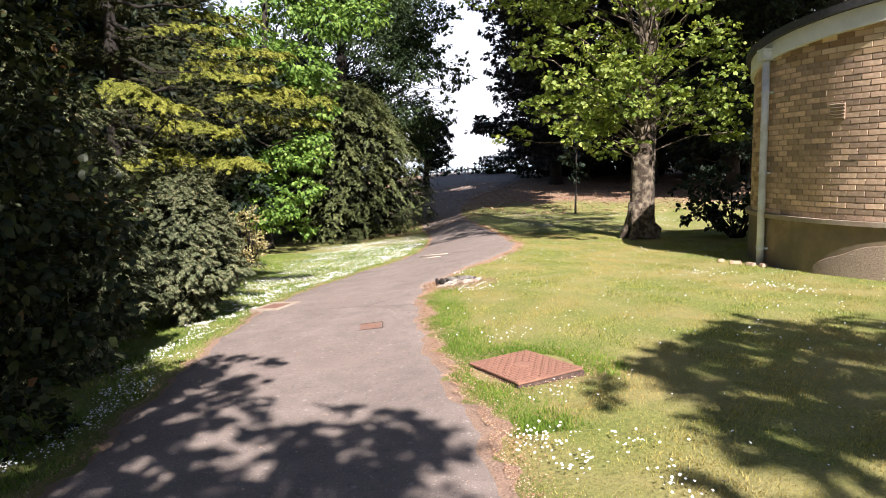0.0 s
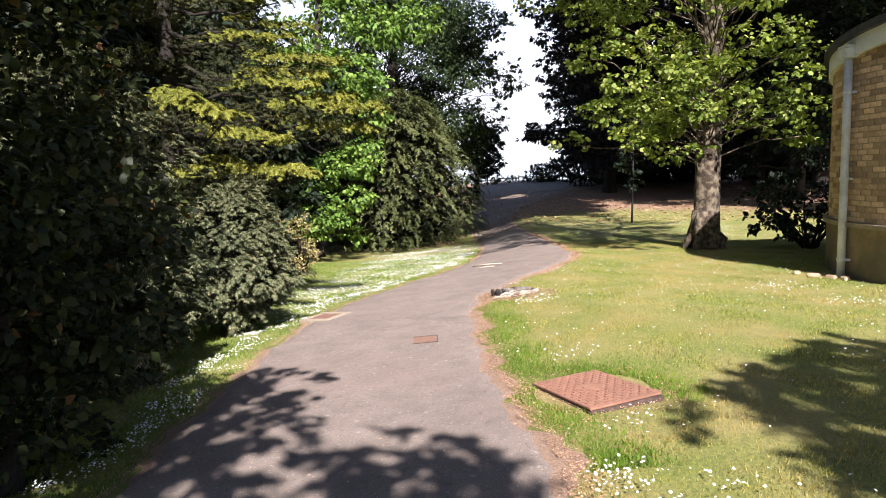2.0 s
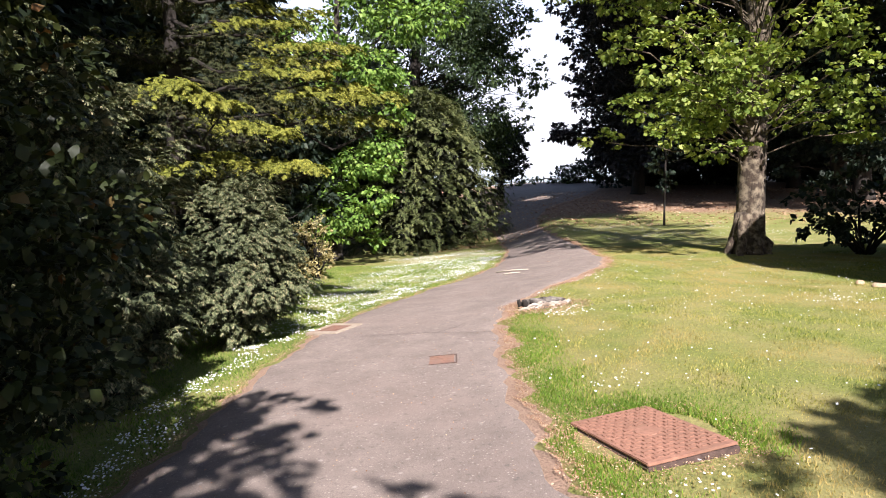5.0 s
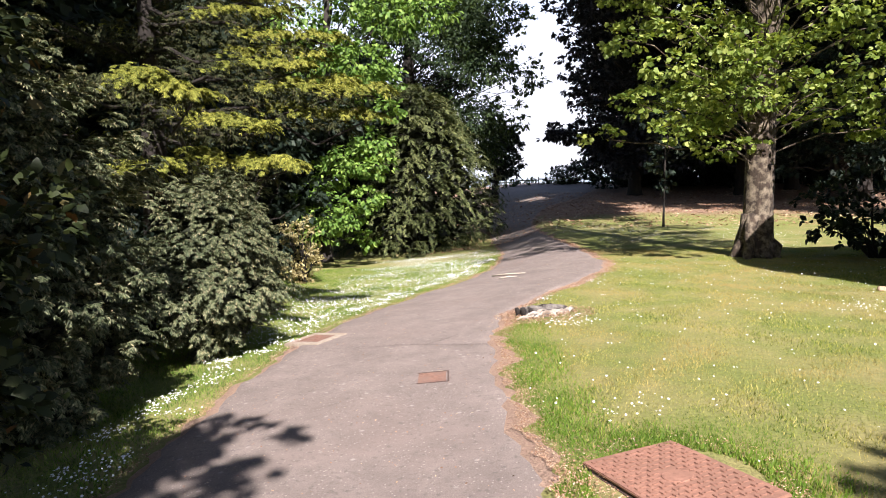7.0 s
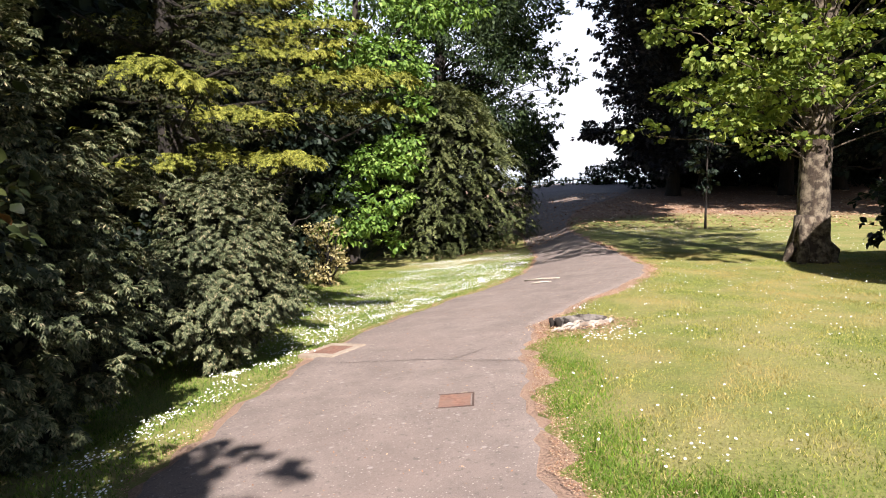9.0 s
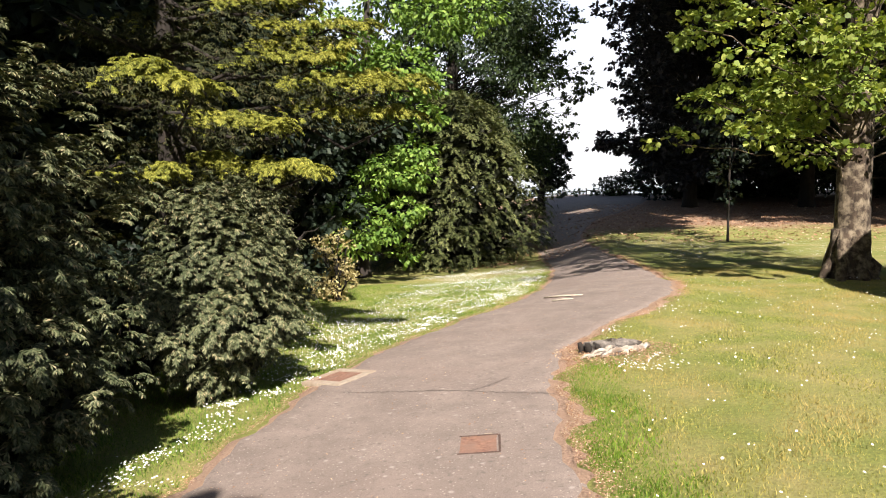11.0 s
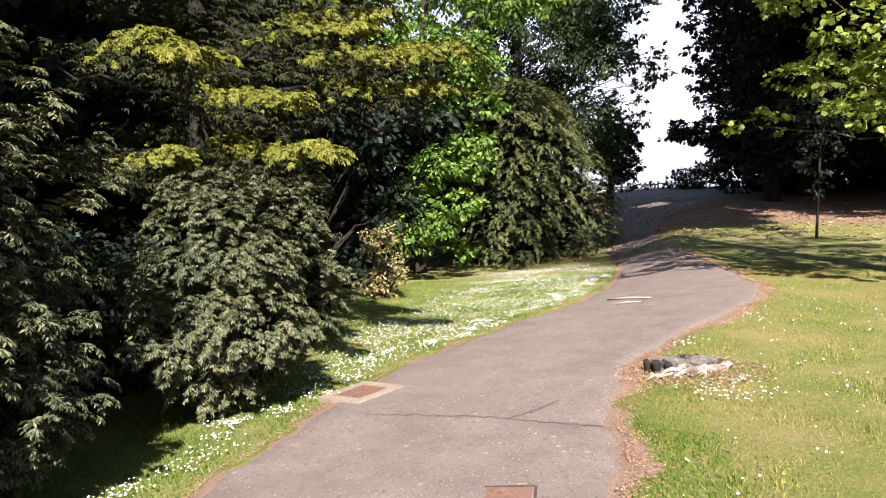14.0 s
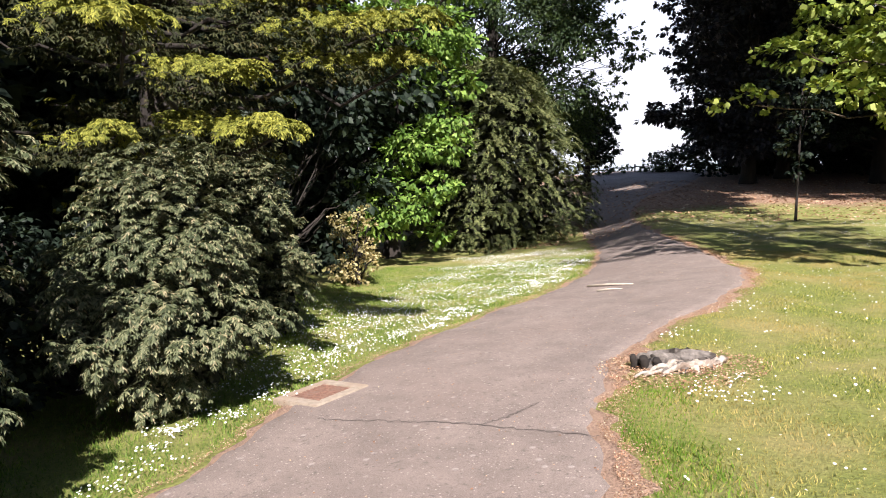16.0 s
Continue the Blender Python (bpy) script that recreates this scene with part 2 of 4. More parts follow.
# purplish leaves, with the blue haze of far shade put into the colour
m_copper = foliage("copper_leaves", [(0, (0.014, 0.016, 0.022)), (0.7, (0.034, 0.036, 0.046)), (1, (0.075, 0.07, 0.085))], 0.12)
# leaf colour lowered so that it carries the bush's deep shade
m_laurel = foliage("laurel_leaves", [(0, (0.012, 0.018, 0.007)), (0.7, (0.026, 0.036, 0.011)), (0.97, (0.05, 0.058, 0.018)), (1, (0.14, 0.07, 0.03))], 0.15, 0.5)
m_dry = foliage("dry_leaves", [(0, (0.24, 0.19, 0.08)), (0.6, (0.4, 0.34, 0.17)), (1, (0.55, 0.49, 0.3))], 0.2)
m_litter = foliage("fallen_leaves", [(0, (0.2, 0.1, 0.065)), (0.5, (0.42, 0.24, 0.165)), (0.85, (0.56, 0.39, 0.28)), (1, (0.74, 0.62, 0.48))], 0.05, 0.8)
m_grass = foliage("grass_blades", [(0, (0.05, 0.09, 0.014)), (0.4, (0.19, 0.25, 0.042)), (0.75, (0.4, 0.4, 0.1)), (1, (0.64, 0.55, 0.22))], 0.25, 0.65, 0.7)
_t = m_grass.node_tree
_patch = ramp(_t, noise_of(_t, 0.55, 4, 0.6), [(0.42, (0, 0, 0)), (0.6, (0.95,) * 3)])
for _l in [l for l in _t.links if l.to_node.type == "BSDF_PRINCIPLED" and l.to_socket.name == "Base Color"]:
    _src = _l.from_socket
    _t.links.new(mix(_t, _patch, _src, (0.42, 0.315, 0.125)), _l.to_socket)
m_green = foliage("verge_grass_blades", [(0, (0.08, 0.15, 0.025)), (0.6, (0.18, 0.28, 0.05)), (1, (0.36, 0.42, 0.12))], 0.3, 0.6)
m_long = foliage("long_grass_blades", [(0, (0.1, 0.19, 0.025)), (1, (0.22, 0.34, 0.05))], 0.35, 0.6)


def ground_material():
    m, t, b = nodes_of("lawn_soil")
    fine = noise_of(t, 40, 6, 0.7)
    mid = noise_of(t, 1.1, 5, 0.65)
    green = ramp(t, fine, [(0.3, (0.1, 0.125, 0.025)), (0.7, (0.25, 0.27, 0.06))])
    straw = ramp(t, fine, [(0.3, (0.2, 0.18, 0.06)), (0.7, (0.36, 0.31, 0.12))])
    col = mix(t, ramp(t, mid, [(0.42, (0, 0, 0)), (0.62, (0.9,) * 3)]), green, straw)
    # bare ground with old leaves under the far trees
    litter = ramp(t, fine, [(0.3, (0.12, 0.065, 0.04)), (0.55, (0.3, 0.19, 0.12)), (0.75, (0.5, 0.38, 0.26))])
    tc = t.nodes.new("ShaderNodeTexCoord")
    sep = t.nodes.new("ShaderNodeSeparateXYZ")
    t.links.new(tc.outputs["Object"], sep.inputs[0])
    add = t.nodes.new("ShaderNodeMath")
    add.operation = "MULTIPLY_ADD"
    t.links.new(noise_of(t, 0.35, 5, 0.6), add.inputs[0])
    add.inputs[1].default_value = 9
    t.links.new(sep.outputs[1], add.inputs[2])
    far = t.nodes.new("ShaderNodeMapRange")
    far.inputs[1].default_value, far.inputs[2].default_value = 25.5, 28.5
    t.links.new(add.outputs[0], far.inputs[0])
    col = mix(t, far.outputs[0], col, litter)
    t.links.new(col, b.inputs["Base Color"])
    b.inputs["Roughness"].default_value = 0.95
    bump(t, b, fine, 0.7, 0.03)
    return m


def asphalt_material():
    m, t, b = nodes_of("worn_asphalt")
    grit = noise_of(t, 160, 3, 0.7)
    mid = noise_of(t, 3.0, 6, 0.65)
    col = ramp(t, mid, [(0.3, (0.184, 0.147, 0.128)), (0.7, (0.275, 0.221, 0.193))])
    col = mix(t, 0.55, col, ramp(t, grit, [(0.35, (0.45,) * 3), (0.65, (1.35,) * 3)]), "MULTIPLY")
    blot = ramp(t, noise_of(t, 0.7, 4), [(0.5, (0, 0, 0)), (0.7, (0.6,) * 3)])
    col = mix(t, blot, col, (0.205, 0.155, 0.133))
    spots = t.nodes.new("ShaderNodeTexVoronoi")
    spots.inputs["Scale"].default_value = 7
    tc = t.nodes.new("ShaderNodeTexCoord")
    t.links.new(tc.outputs["Object"], spots.inputs["Vector"])
    col = mix(t, ramp(t, spots.outputs["Distance"], [(0.07, (0.45,) * 3), (0.14, (0, 0, 0))]), col, (0.46, 0.41, 0.38))
    chips = t.nodes.new("ShaderNodeTexVoronoi")
    chips.inputs["Scale"].default_value = 34
    t.links.new(tc.outputs["Object"], chips.inputs["Vector"])
    col = mix(t, ramp(t, chips.outputs["Distance"], [(0.1, (0.8,) * 3), (0.2, (0, 0, 0))]), col, (0.45, 0.39, 0.345))
    dark = ramp(t, noise_of(t, 26, 4, 0.7), [(0.34, (0.75,) * 3), (0.43, (0, 0, 0))])
    col = mix(t, dark, col, (0.12, 0.1, 0.09))
    t.links.new(col, b.inputs["Base Color"])
    b.inputs["Roughness"].default_value = 0.9
    bump(t, b, grit, 0.5, 0.006)
    return m


m_ground = ground_material()
m_asphalt = asphalt_material()
m_verge = surface("leafy_soil", (0.2, 0.125, 0.09), (0.5, 0.34, 0.245), 70, 0.95, 1.0, (0.36, 0.235, 0.165), 5, depth=0.03)
m_rust = surface("rusty_iron", (0.2, 0.095, 0.065), (0.4, 0.205, 0.14), 28, 0.9, 0.6, (0.24, 0.125, 0.085), 7, depth=0.004)
m_rust_dull = surface("dull_rusty_iron", (0.15, 0.078, 0.056), (0.31, 0.17, 0.12), 40, 0.85, 0.6, (0.21, 0.13, 0.1), 9, depth=0.004)
m_iron_dark = surface("dark_iron", (0.05, 0.03, 0.025), (0.12, 0.075, 0.06), 30, 0.8, 0.4)
m_concrete = surface("concrete", (0.27, 0.22, 0.17), (0.4, 0.34, 0.27), 25, 0.9, 0.4, (0.3, 0.22, 0.16), 2)
m_render = surface("stained_render", (0.2, 0.145, 0.09), (0.3, 0.23, 0.15), 5, 0.9, 0.2, (0.16, 0.13, 0.09), 1.2)
m_pebble = surface("pebbledash", (0.2, 0.15, 0.11), (0.5, 0.38, 0.28), 70, 0.9, 1.0, depth=0.03)
m_brick = surface("buff_brick", (0.47, 0.315, 0.21), (0.7, 0.52, 0.38), 30, 0.9, 0.3, (0.52, 0.35, 0.24), 1.3, vary=0.5, depth=0.004)
m_mortar = surface("mortar", (0.3, 0.215, 0.15), (0.4, 0.3, 0.215), 40, 0.95, 0.3)
m_white = surface("white_fascia_paint", (0.66, 0.67, 0.68), (0.78, 0.78, 0.78), 6, 0.5, 0.05, (0.6, 0.6, 0.58), 1.2)
m_pipe = surface("grey_painted_pipe", (0.62, 0.65, 0.7), (0.74, 0.77, 0.82), 8, 0.4, 0.05, (0.45, 0.45, 0.46), 3)
m_felt = surface("roof_felt", (0.03, 0.03, 0.035), (0.07, 0.07, 0.075), 20, 0.9, 0.3)
m_stump = surface("weathered_wood", (0.09, 0.078, 0.07), (0.26, 0.23, 0.2), 16, 0.9, 0.8, (0.05, 0.04, 0.033), 7, depth=0.02)
m_petal = surface("daisy_petals", (0.8, 0.8, 0.78), (0.88, 0.88, 0.85), 30, 0.6, 0)
m_fence = surface("grey_timber", (0.2, 0.17, 0.14), (0.34, 0.3, 0.26), 12, 0.9, 0.4)
m_stick = surface("bare_twig", (0.4, 0.34, 0.27), (0.58, 0.52, 0.43), 20, 0.9, 0.3)
m_sea, _t, _b = nodes_of("sea_water")
_t.links.new(ramp(_t, noise_of(_t, 0.02, 4), [(0.3, (0.05, 0.12, 0.17)), (0.7, (0.1, 0.2, 0.25))]), _b.inputs["Base Color"])
_b.inputs["Roughness"].default_value = 0.25
bump(_t, _b, noise_of(_t, 0.4, 4), 0.4, 0.3)

# ---- ground, path, sea ----
xs = np.unique(np.concatenate([np.arange(-12, 12.01, 0.25), np.linspace(-90, -12, 24), np.linspace(12, 90, 24), [-400, -200, 200, 400, -2500, 2500]]))
ys = np.unique(np.concatenate([np.arange(-10, 16.01, 0.25), np.linspace(16, 60, 60), np.linspace(60, 180, 30), [-60, -45, -32, -22, -15, -400, -2500, 600, 3000]]))
gx, gy = np.meshgrid(xs, ys)
gz = ground_z(gx, gy)
near = (np.abs(gx) < 30) & (gy > -20) & (gy < 60)
gz = gz + near * 0.012 * np.sin(gx * 2.3 + gy * 0.7) * np.sin(gy * 1.9 - gx)
nx, ny = len(xs), len(ys)
i, j = np.meshgrid(np.arange(nx - 1), np.arange(ny - 1))
q = (j * nx + i).ravel()
tris = np.concatenate([np.stack([q, q + 1, q + nx + 1], 1), np.stack([q, q + nx + 1, q + nx], 1)])
ground = child("ground", tri_mesh("ground", np.stack([gx, gy, gz], 2).reshape(-1, 3), tris, m_ground))
tagged(ground, "short mown lawn with dry patches and leaf litter", "lawn", kind="structure")


def strip(name, y0, y1, step, inner, outer, lift, cols, mat_, crown=0.0):
    yy = np.arange(y0, y1, step)
    xl, xr = edges(yy)
    ragged = 0.05 * np.sin(yy * 3.3) + 0.04 * np.sin(yy * 8.7 + 1) + 0.03 * np.sin(yy * 21)
    xl, xr = xl - inner + (0.5 * ragged if inner else 0), xr + outer + (ragged if outer else 0)
    s = np.linspace(0, 1, cols)
    X = xl[:, None] + (xr - xl)[:, None] * s
    Y = np.repeat(yy[:, None], cols, 1)
    Z = ground_z(X, Y) + 0.012 * np.sin(X * 2.3 + Y * 0.7) * np.sin(Y * 1.9 - X) + lift + crown * (1 - (2 * s - 1) ** 2)
    Z[:, 0] -= 0.05
    Z[:, -1] -= 0.05
    a, b = np.meshgrid(np.arange(cols - 1), np.arange(len(yy) - 1))
    k = (b * cols + a).ravel()
    tr = np.concatenate([np.stack([k, k + 1, k + cols + 1], 1), np.stack([k, k + cols + 1, k + cols], 1)])
    return child(name, tri_mesh(name, np.stack([X, Y, Z], 2).reshape(-1, 3), tr, mat_))


path = strip("path", -12, 49, 0.12, 0, 0, 0.028, 22, m_asphalt, 0.012)
tagged(path, "worn grey-pink asphalt footpath bending between lawns", "path", kind="structure")
verge = strip("verge", -12, 49, 0.06, 0.08, 0.12, 0.014, 24, m_verge)
tagged(verge, "bare brown soil edge strewn with leaves", "soil edge", kind="structure")
sea = child("water", mesh_of("water", [(-3000, 150, -26), (3000, 150, -26), (3000, 3000, -26), (-3000, 3000, -26)], [(0, 1, 2, 3)], m_sea))
tagged(sea, "pale hazy sea beyond the brow of the hill", "sea", kind="structure")


# pale hazy air over the sea
m_haze, _t, _b = nodes_of("hazy_air")
_tc = _t.nodes.new("ShaderNodeTexCoord")
_sp = _t.nodes.new("ShaderNodeSeparateXYZ")
_t.links.new(_tc.outputs["Generated"], _sp.inputs[0])
_em = _t.nodes.new("ShaderNodeEmission")
_t.links.new(ramp(_t, _sp.outputs[2], [(0.0, (0.36, 0.47, 0.52)), (0.1, (0.55, 0.57, 0.58)), (0.4, (0.52, 0.56, 0.62)), (1.0, (0.25, 0.4, 0.66))]), _em.inputs[0])
_em.inputs[1].default_value = 1.0
_t.links.new(_em.outputs[0], _t.nodes["Material Output"].inputs[0])
haze = child("backdrop", mesh_of("backdrop", [(-900, 900, -26), (900, 900, -26), (900, 900, 420), (-900, 900, 420)], [(0, 3, 2, 1)], m_haze))
tagged(haze, "pale hazy sky above the sea", "sky", kind="structure")

# ---- building ----
BX, BY, BR = 7.55, 5.0, 3.1
BASE, DRIP, TOP = -0.25, 0.72, 2.98


def roof_rise(y):
    """The roof's slope: it rises towards the south."""
    return 0.1 * (BY - y)


def arc_wall(name, r0, r1, z0, z1, a0, a1, mat_, parent, label="", n=96, tilt0=0.0, tilt1=0.0):
    v, f = [], []
    for k in range(n + 1):
        a = radians(a0 + (a1 - a0) * k / n)
        c, s = math.cos(a), math.sin(a)
        e0, e1 = tilt0 * roof_rise(BY + BR * s), tilt1 * roof_rise(BY + BR * s)
        v += [(BX + r0 * c, BY + r0 * s, z0 + e0), (BX + r1 * c, BY + r1 * s, z0 + e0), (BX + r1 * c, BY + r1 * s, z1 + e1), (BX + r0 * c, BY + r0 * s, z1 + e1)]
    for k in range(n):
        p, w = 4 * k, 4 * k + 4
        f += [(p + e, p + (e + 1) % 4, w + (e + 1) % 4, w + e) for e in range(4)]
    return child(name, mesh_of(name, v, f, mat_), parent, label)


building = tagged(new("building"), "round yellow-brick building with flat roof and rendered plinth", "building")
arc_wall("wall", BR - 0.3, BR - 0.006, DRIP, TOP, 0, 360, m_mortar, building, "recessed brown mortar joints", tilt1=1)
arc_wall("plinth", BR - 0.3, BR + 0.02, BASE, DRIP, 0, 360, m_render, building, "stained brown render plinth")
arc_wall("string_course", BR - 0.25, BR + 0.075, DRIP - 0.005, DRIP + 0.055, 0, 360, m_concrete, building, "grey concrete ledge")
arc_wall("fascia", BR - 0.2, BR + 0.06, TOP, TOP + 0.23, 0, 360, m_white, building, "white painted fascia band", tilt0=1, tilt1=1)
arc_wall("roof_edge", BR - 0.2, BR + 0.13, TOP + 0.23, TOP + 0.33, 0, 360, m_felt, building, "black roof edge trim", tilt0=1, tilt1=1)
bm = bmesh.new()
bmesh.ops.create_cone(bm, cap_ends=True, segments=64, radius1=BR - 0.1, radius2=BR - 0.1, depth=0.08, matrix=Matrix.Translation((BX, BY, TOP + 0.2)) @ Matrix.Rotation(-math.atan(0.1), 4, "X"))
part("roof", bm, m_felt, building, "flat felt roof")
# paler pebbledash patch with a curved top, set proud of the render
v, f = [], []
for k in range(41):
    deg = 198 + 70 * k / 40
    c, s = math.cos(radians(deg)), math.sin(radians(deg))
    h = 0.02 + 0.56 * min(1, (deg - 198) / 24) ** 0.55 + 0.012 * math.sin(deg * 3)
    for r, z in ((BR, BASE), (BR + 0.034, BASE), (BR + 0.034, h), (BR, h + 0.02)):
        v.append((BX + r * c, BY + r * s, z))
for k in range(40):
    f += [(4 * k + e, 4 * k + e + 1, 4 * k + e + 5, 4 * k + e + 4) for e in range(3)]
child("pebbledash", mesh_of("pebbledash", v, f, m_pebble), building, "coarse pinkish pebbledash patch")


# ---- plants ----
def conifer_shrub(x, y, h, r, boughs, per, seed, label, size=0.13, foot=0.3, round_=0.5):
    """A shrub of many outward boughs, each a finger of small tufts, over an inside coloured dark for shade."""
    rng = np.random.default_rng(seed)
    t = thing("conifer_shrub", label, "shrub", x, y, group="conifer shrubs by the path")
    for k in range(5):
        a = rng.uniform(0, 6.28)
        limb("stem", (0, 0, -0.1), (math.cos(a) * r * 0.4, math.sin(a) * r * 0.4, h * rng.uniform(0.5, 0.85)), 0.06, 0.015, m_dark_bark, t, seed=seed + k)
    ph = rng.uniform(0, 6.28, 6)

    def shell(n_):
        u = rng.uniform(0.03, 1.0, n_) ** 1.1
        a = np.where(rng.uniform(size=n_) < 0.84, rng.normal(-0.9, 0.95, n_), rng.uniform(0, 2 * np.pi, n_))
        prof = np.minimum(1, (u + foot) / (foot + 0.35)) * np.clip(1.02 - u, 0, 1) ** round_
        wob = 1 + 0.09 * np.sin(3 * a + ph[0] + 5 * u) + 0.08 * np.sin(7 * a + 11 * u + ph[1]) + 0.07 * np.sin(17 * u + 2 * a + ph[2])
        rad = r * prof * wob
        return np.stack([rad * np.cos(a), rad * np.sin(a), u * h * (1 + 0.04 * np.sin(4 * a + ph[4]))], 1), a, u

    # more boughs towards the top; the foot stays thin and dark
    tip, a, u = shell(boughs * 2)
    keep = np.argsort(rng.uniform(size=boughs * 2) ** (1 / (0.12 + np.clip(u, 0, 0.55))))[boughs:]
    tip, a, u = tip[keep], a[keep], u[keep]
    out = np.stack([np.cos(a), np.sin(a), 0.1 + 1.1 * u**2 + rng.normal(size=boughs) * 0.2], 1) + rng.normal(size=(boughs, 3)) * 0.15
    out /= np.linalg.norm(out, axis=1, keepdims=True)
    ln = rng.uniform(0.28, 0.58, boughs) * (0.6 + 0.4 * r)
    tip = tip + out * rng.uniform(-0.22, 0.1, (boughs, 1)) * r
    twigs = 13
    k = np.repeat(np.arange(boughs), twigs)
    n = len(k)
    w = rng.uniform(0, 1, n) ** 0.75
    flank = np.cross(out[k], (0, 0, 1.0))
    swing = rng.choice([-1.0, 1.0], n) * rng.uniform(0.15, 1.0, n) * (1.15 - w)
    base = tip[k] - out[k] * (ln[k] * (1 - w))[:, None] + flank * (swing * 0.06)[:, None] + (0, 0, 1) * rng.normal(size=(n, 1)) * 0.03
    along = out[k] * (1, 1, 0.6) + flank * swing[:, None] * 1.1 + rng.normal(size=(n, 3)) * 0.12
    p, d, up, s = lobes(rng, base, along, rng.uniform(0.09, 0.17, n) * (1.2 - 0.45 * w), per, 0.75)
    scatter("foliage", NEEDLES, p, d, up, size * rng.uniform(0.75, 1.3, len(p)) * (1.15 - 0.35 * s), m_shrub, t)
    # inner leaves whose dark colour stands in for shade between the boughs
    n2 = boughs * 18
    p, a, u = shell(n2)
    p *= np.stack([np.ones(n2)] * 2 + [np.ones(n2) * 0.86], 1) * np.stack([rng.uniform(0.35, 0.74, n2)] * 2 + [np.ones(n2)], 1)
    scatter("inner_foliage", DIAMOND, p, unit(rng, n2) + (0, 0, 0.3), unit(rng, n2), rng.uniform(0.07, 0.14, n2), m_inner_shade, t, "brown-green inner twigs, coloured near-black for shade")
    return t


def golden_conifer(x, y, h, seed):
    rng = np.random.default_rng(seed)
    t = thing("golden_conifer", "golden-tipped conifer with flat layered boughs", "tree", x, y)
    v, f = tube([(0, 0, -0.2), (0.05, 0, h * 0.3), (0, 0.08, h * 0.65), (0, 0, h)], [0.26, 0.2, 0.12, 0.03], 12, 0.05)
    child("trunk", mesh_of("trunk", v, f, m_dark_bark, True), t, "dark furrowed trunk")
    # the lit tiers: where the foliage begins and ends
    z0 = t.location.z
    tiers = [((-4.65, 5.0, 1.86), (-2.53, 3.35, 1.66)), ((-5.2, 4.7, 1.72), (-4.0, 3.5, 1.7)), ((-4.5, 4.7, 2.36), (-2.92, 3.55, 2.05)), ((-4.75, 3.9, 2.72), (-3.35, 2.95, 2.32)), ((-4.9, 4.3, 2.8), (-3.95, 3.3, 2.58)),
             ((-3.7, 5.3, 2.74), (-1.83, 4.42, 2.5)), ((-3.75, 5.6, 2.5), (-2.0, 4.6, 2.24)), ((-4.0, 6.0, 2.9), (-2.5, 5.5, 2.76)),
             ((-4.3, 6.0, 3.58), (-2.6, 5.2, 3.25)), ((-4.4, 6.0, 3.35), (-2.8, 5.3, 3.08)), ((-4.5, 5.8, 3.15), (-3.0, 5.1, 2.92)), ((-5.0, 6.3, 3.95), (-3.4, 5.6, 3.7)),
             ((-4.8, 6.6, 4.25), (-3.3, 6.3, 4.0)), ((-5.0, 6.4, 4.6), (-3.6, 6.0, 4.4)), ((-5.0, 6.7, 5.0), (-3.9, 6.6, 4.8)), ((-5.2, 6.4, 5.4), (-4.2, 6.1, 5.2))]
    boughs = []
    for a, b in tiers:
        a, b = np.array(a) - (x, y, z0), np.array(b) - (x, y, z0)
        boughs.append((b[2], math.atan2(b[1] - a[1], b[0] - a[0]), np.linalg.norm(b - a), 1, a, b))
    for k in range(26):
        z = rng.uniform(0.9, h - 0.5)
        boughs.append((z, rng.uniform(0.8, 4.4), max(0.6, 2.6 * (1 - z / h) + 0.5), 0, None, None))
    P, D, U, S, P2, D2, U2, S2 = [], [], [], [], [], [], [], []
    for k, (z, a, ln, lit, begin, end) in enumerate(boughs):
        out = np.array([math.cos(a), math.sin(a), 0])
        side = np.array([-out[1], out[0], 0])
        if not lit:
            begin, end = np.array([0, 0, z]), out * ln + np.array([0, 0, z + 0.1])
        limb("bough", (0, 0, max(0.4, begin[2] - 0.15)), end * (0.9, 0.9, 1) + begin * (0.1, 0.1, 0) - (0, 0, 0.1), 0.04, 0.01, m_dark_bark, t, sag=-0.12, seed=seed + k, sides=5)
        m = int((190 if lit else 8) * ln / 2)
        s = rng.uniform(0, 1, m) ** 0.85
        w = rng.normal(size=m) * (0.1 * (1.2 - s) + 0.03) * (1 + 0.35 * np.sin(s * 19 + k) + 0.25 * np.sin(s * 41 + 2 * k))
        c = begin + (end - begin) * s[:, None] + side * w[:, None]
        c[:, 2] += 0.05 * np.sin(s * 9 + k) * (1 - s) + 0.028 * np.sin(s * 31 + k) - 0.3 * np.abs(w) + rng.uniform(-0.06, 0.03, m) * (1.2 - 0.6 * s)
        p, d, u, v_ = lobes(rng, c, out * 0.8 + side * (np.sign(w) * rng.uniform(0.1, 1.0, m))[:, None] + rng.normal(size=(m, 3)) * 0.15, rng.uniform(0.08, 0.17, m), 13, 0.7)
        P.append(p)
        D.append(d)
        U.append(u)
        S.append(rng.uniform(0.026, 0.044, len(p)) * (1.15 - 0.3 * v_))
        # olive sprays below each bough, their shade put into the colour
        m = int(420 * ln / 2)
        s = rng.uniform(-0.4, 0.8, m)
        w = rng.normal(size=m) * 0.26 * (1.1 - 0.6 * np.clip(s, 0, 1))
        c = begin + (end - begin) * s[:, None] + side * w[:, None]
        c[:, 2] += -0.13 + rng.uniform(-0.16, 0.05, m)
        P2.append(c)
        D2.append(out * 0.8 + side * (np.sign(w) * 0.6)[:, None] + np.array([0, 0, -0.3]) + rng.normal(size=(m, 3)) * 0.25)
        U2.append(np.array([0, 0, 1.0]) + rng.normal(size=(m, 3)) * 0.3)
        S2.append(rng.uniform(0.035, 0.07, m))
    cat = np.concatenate
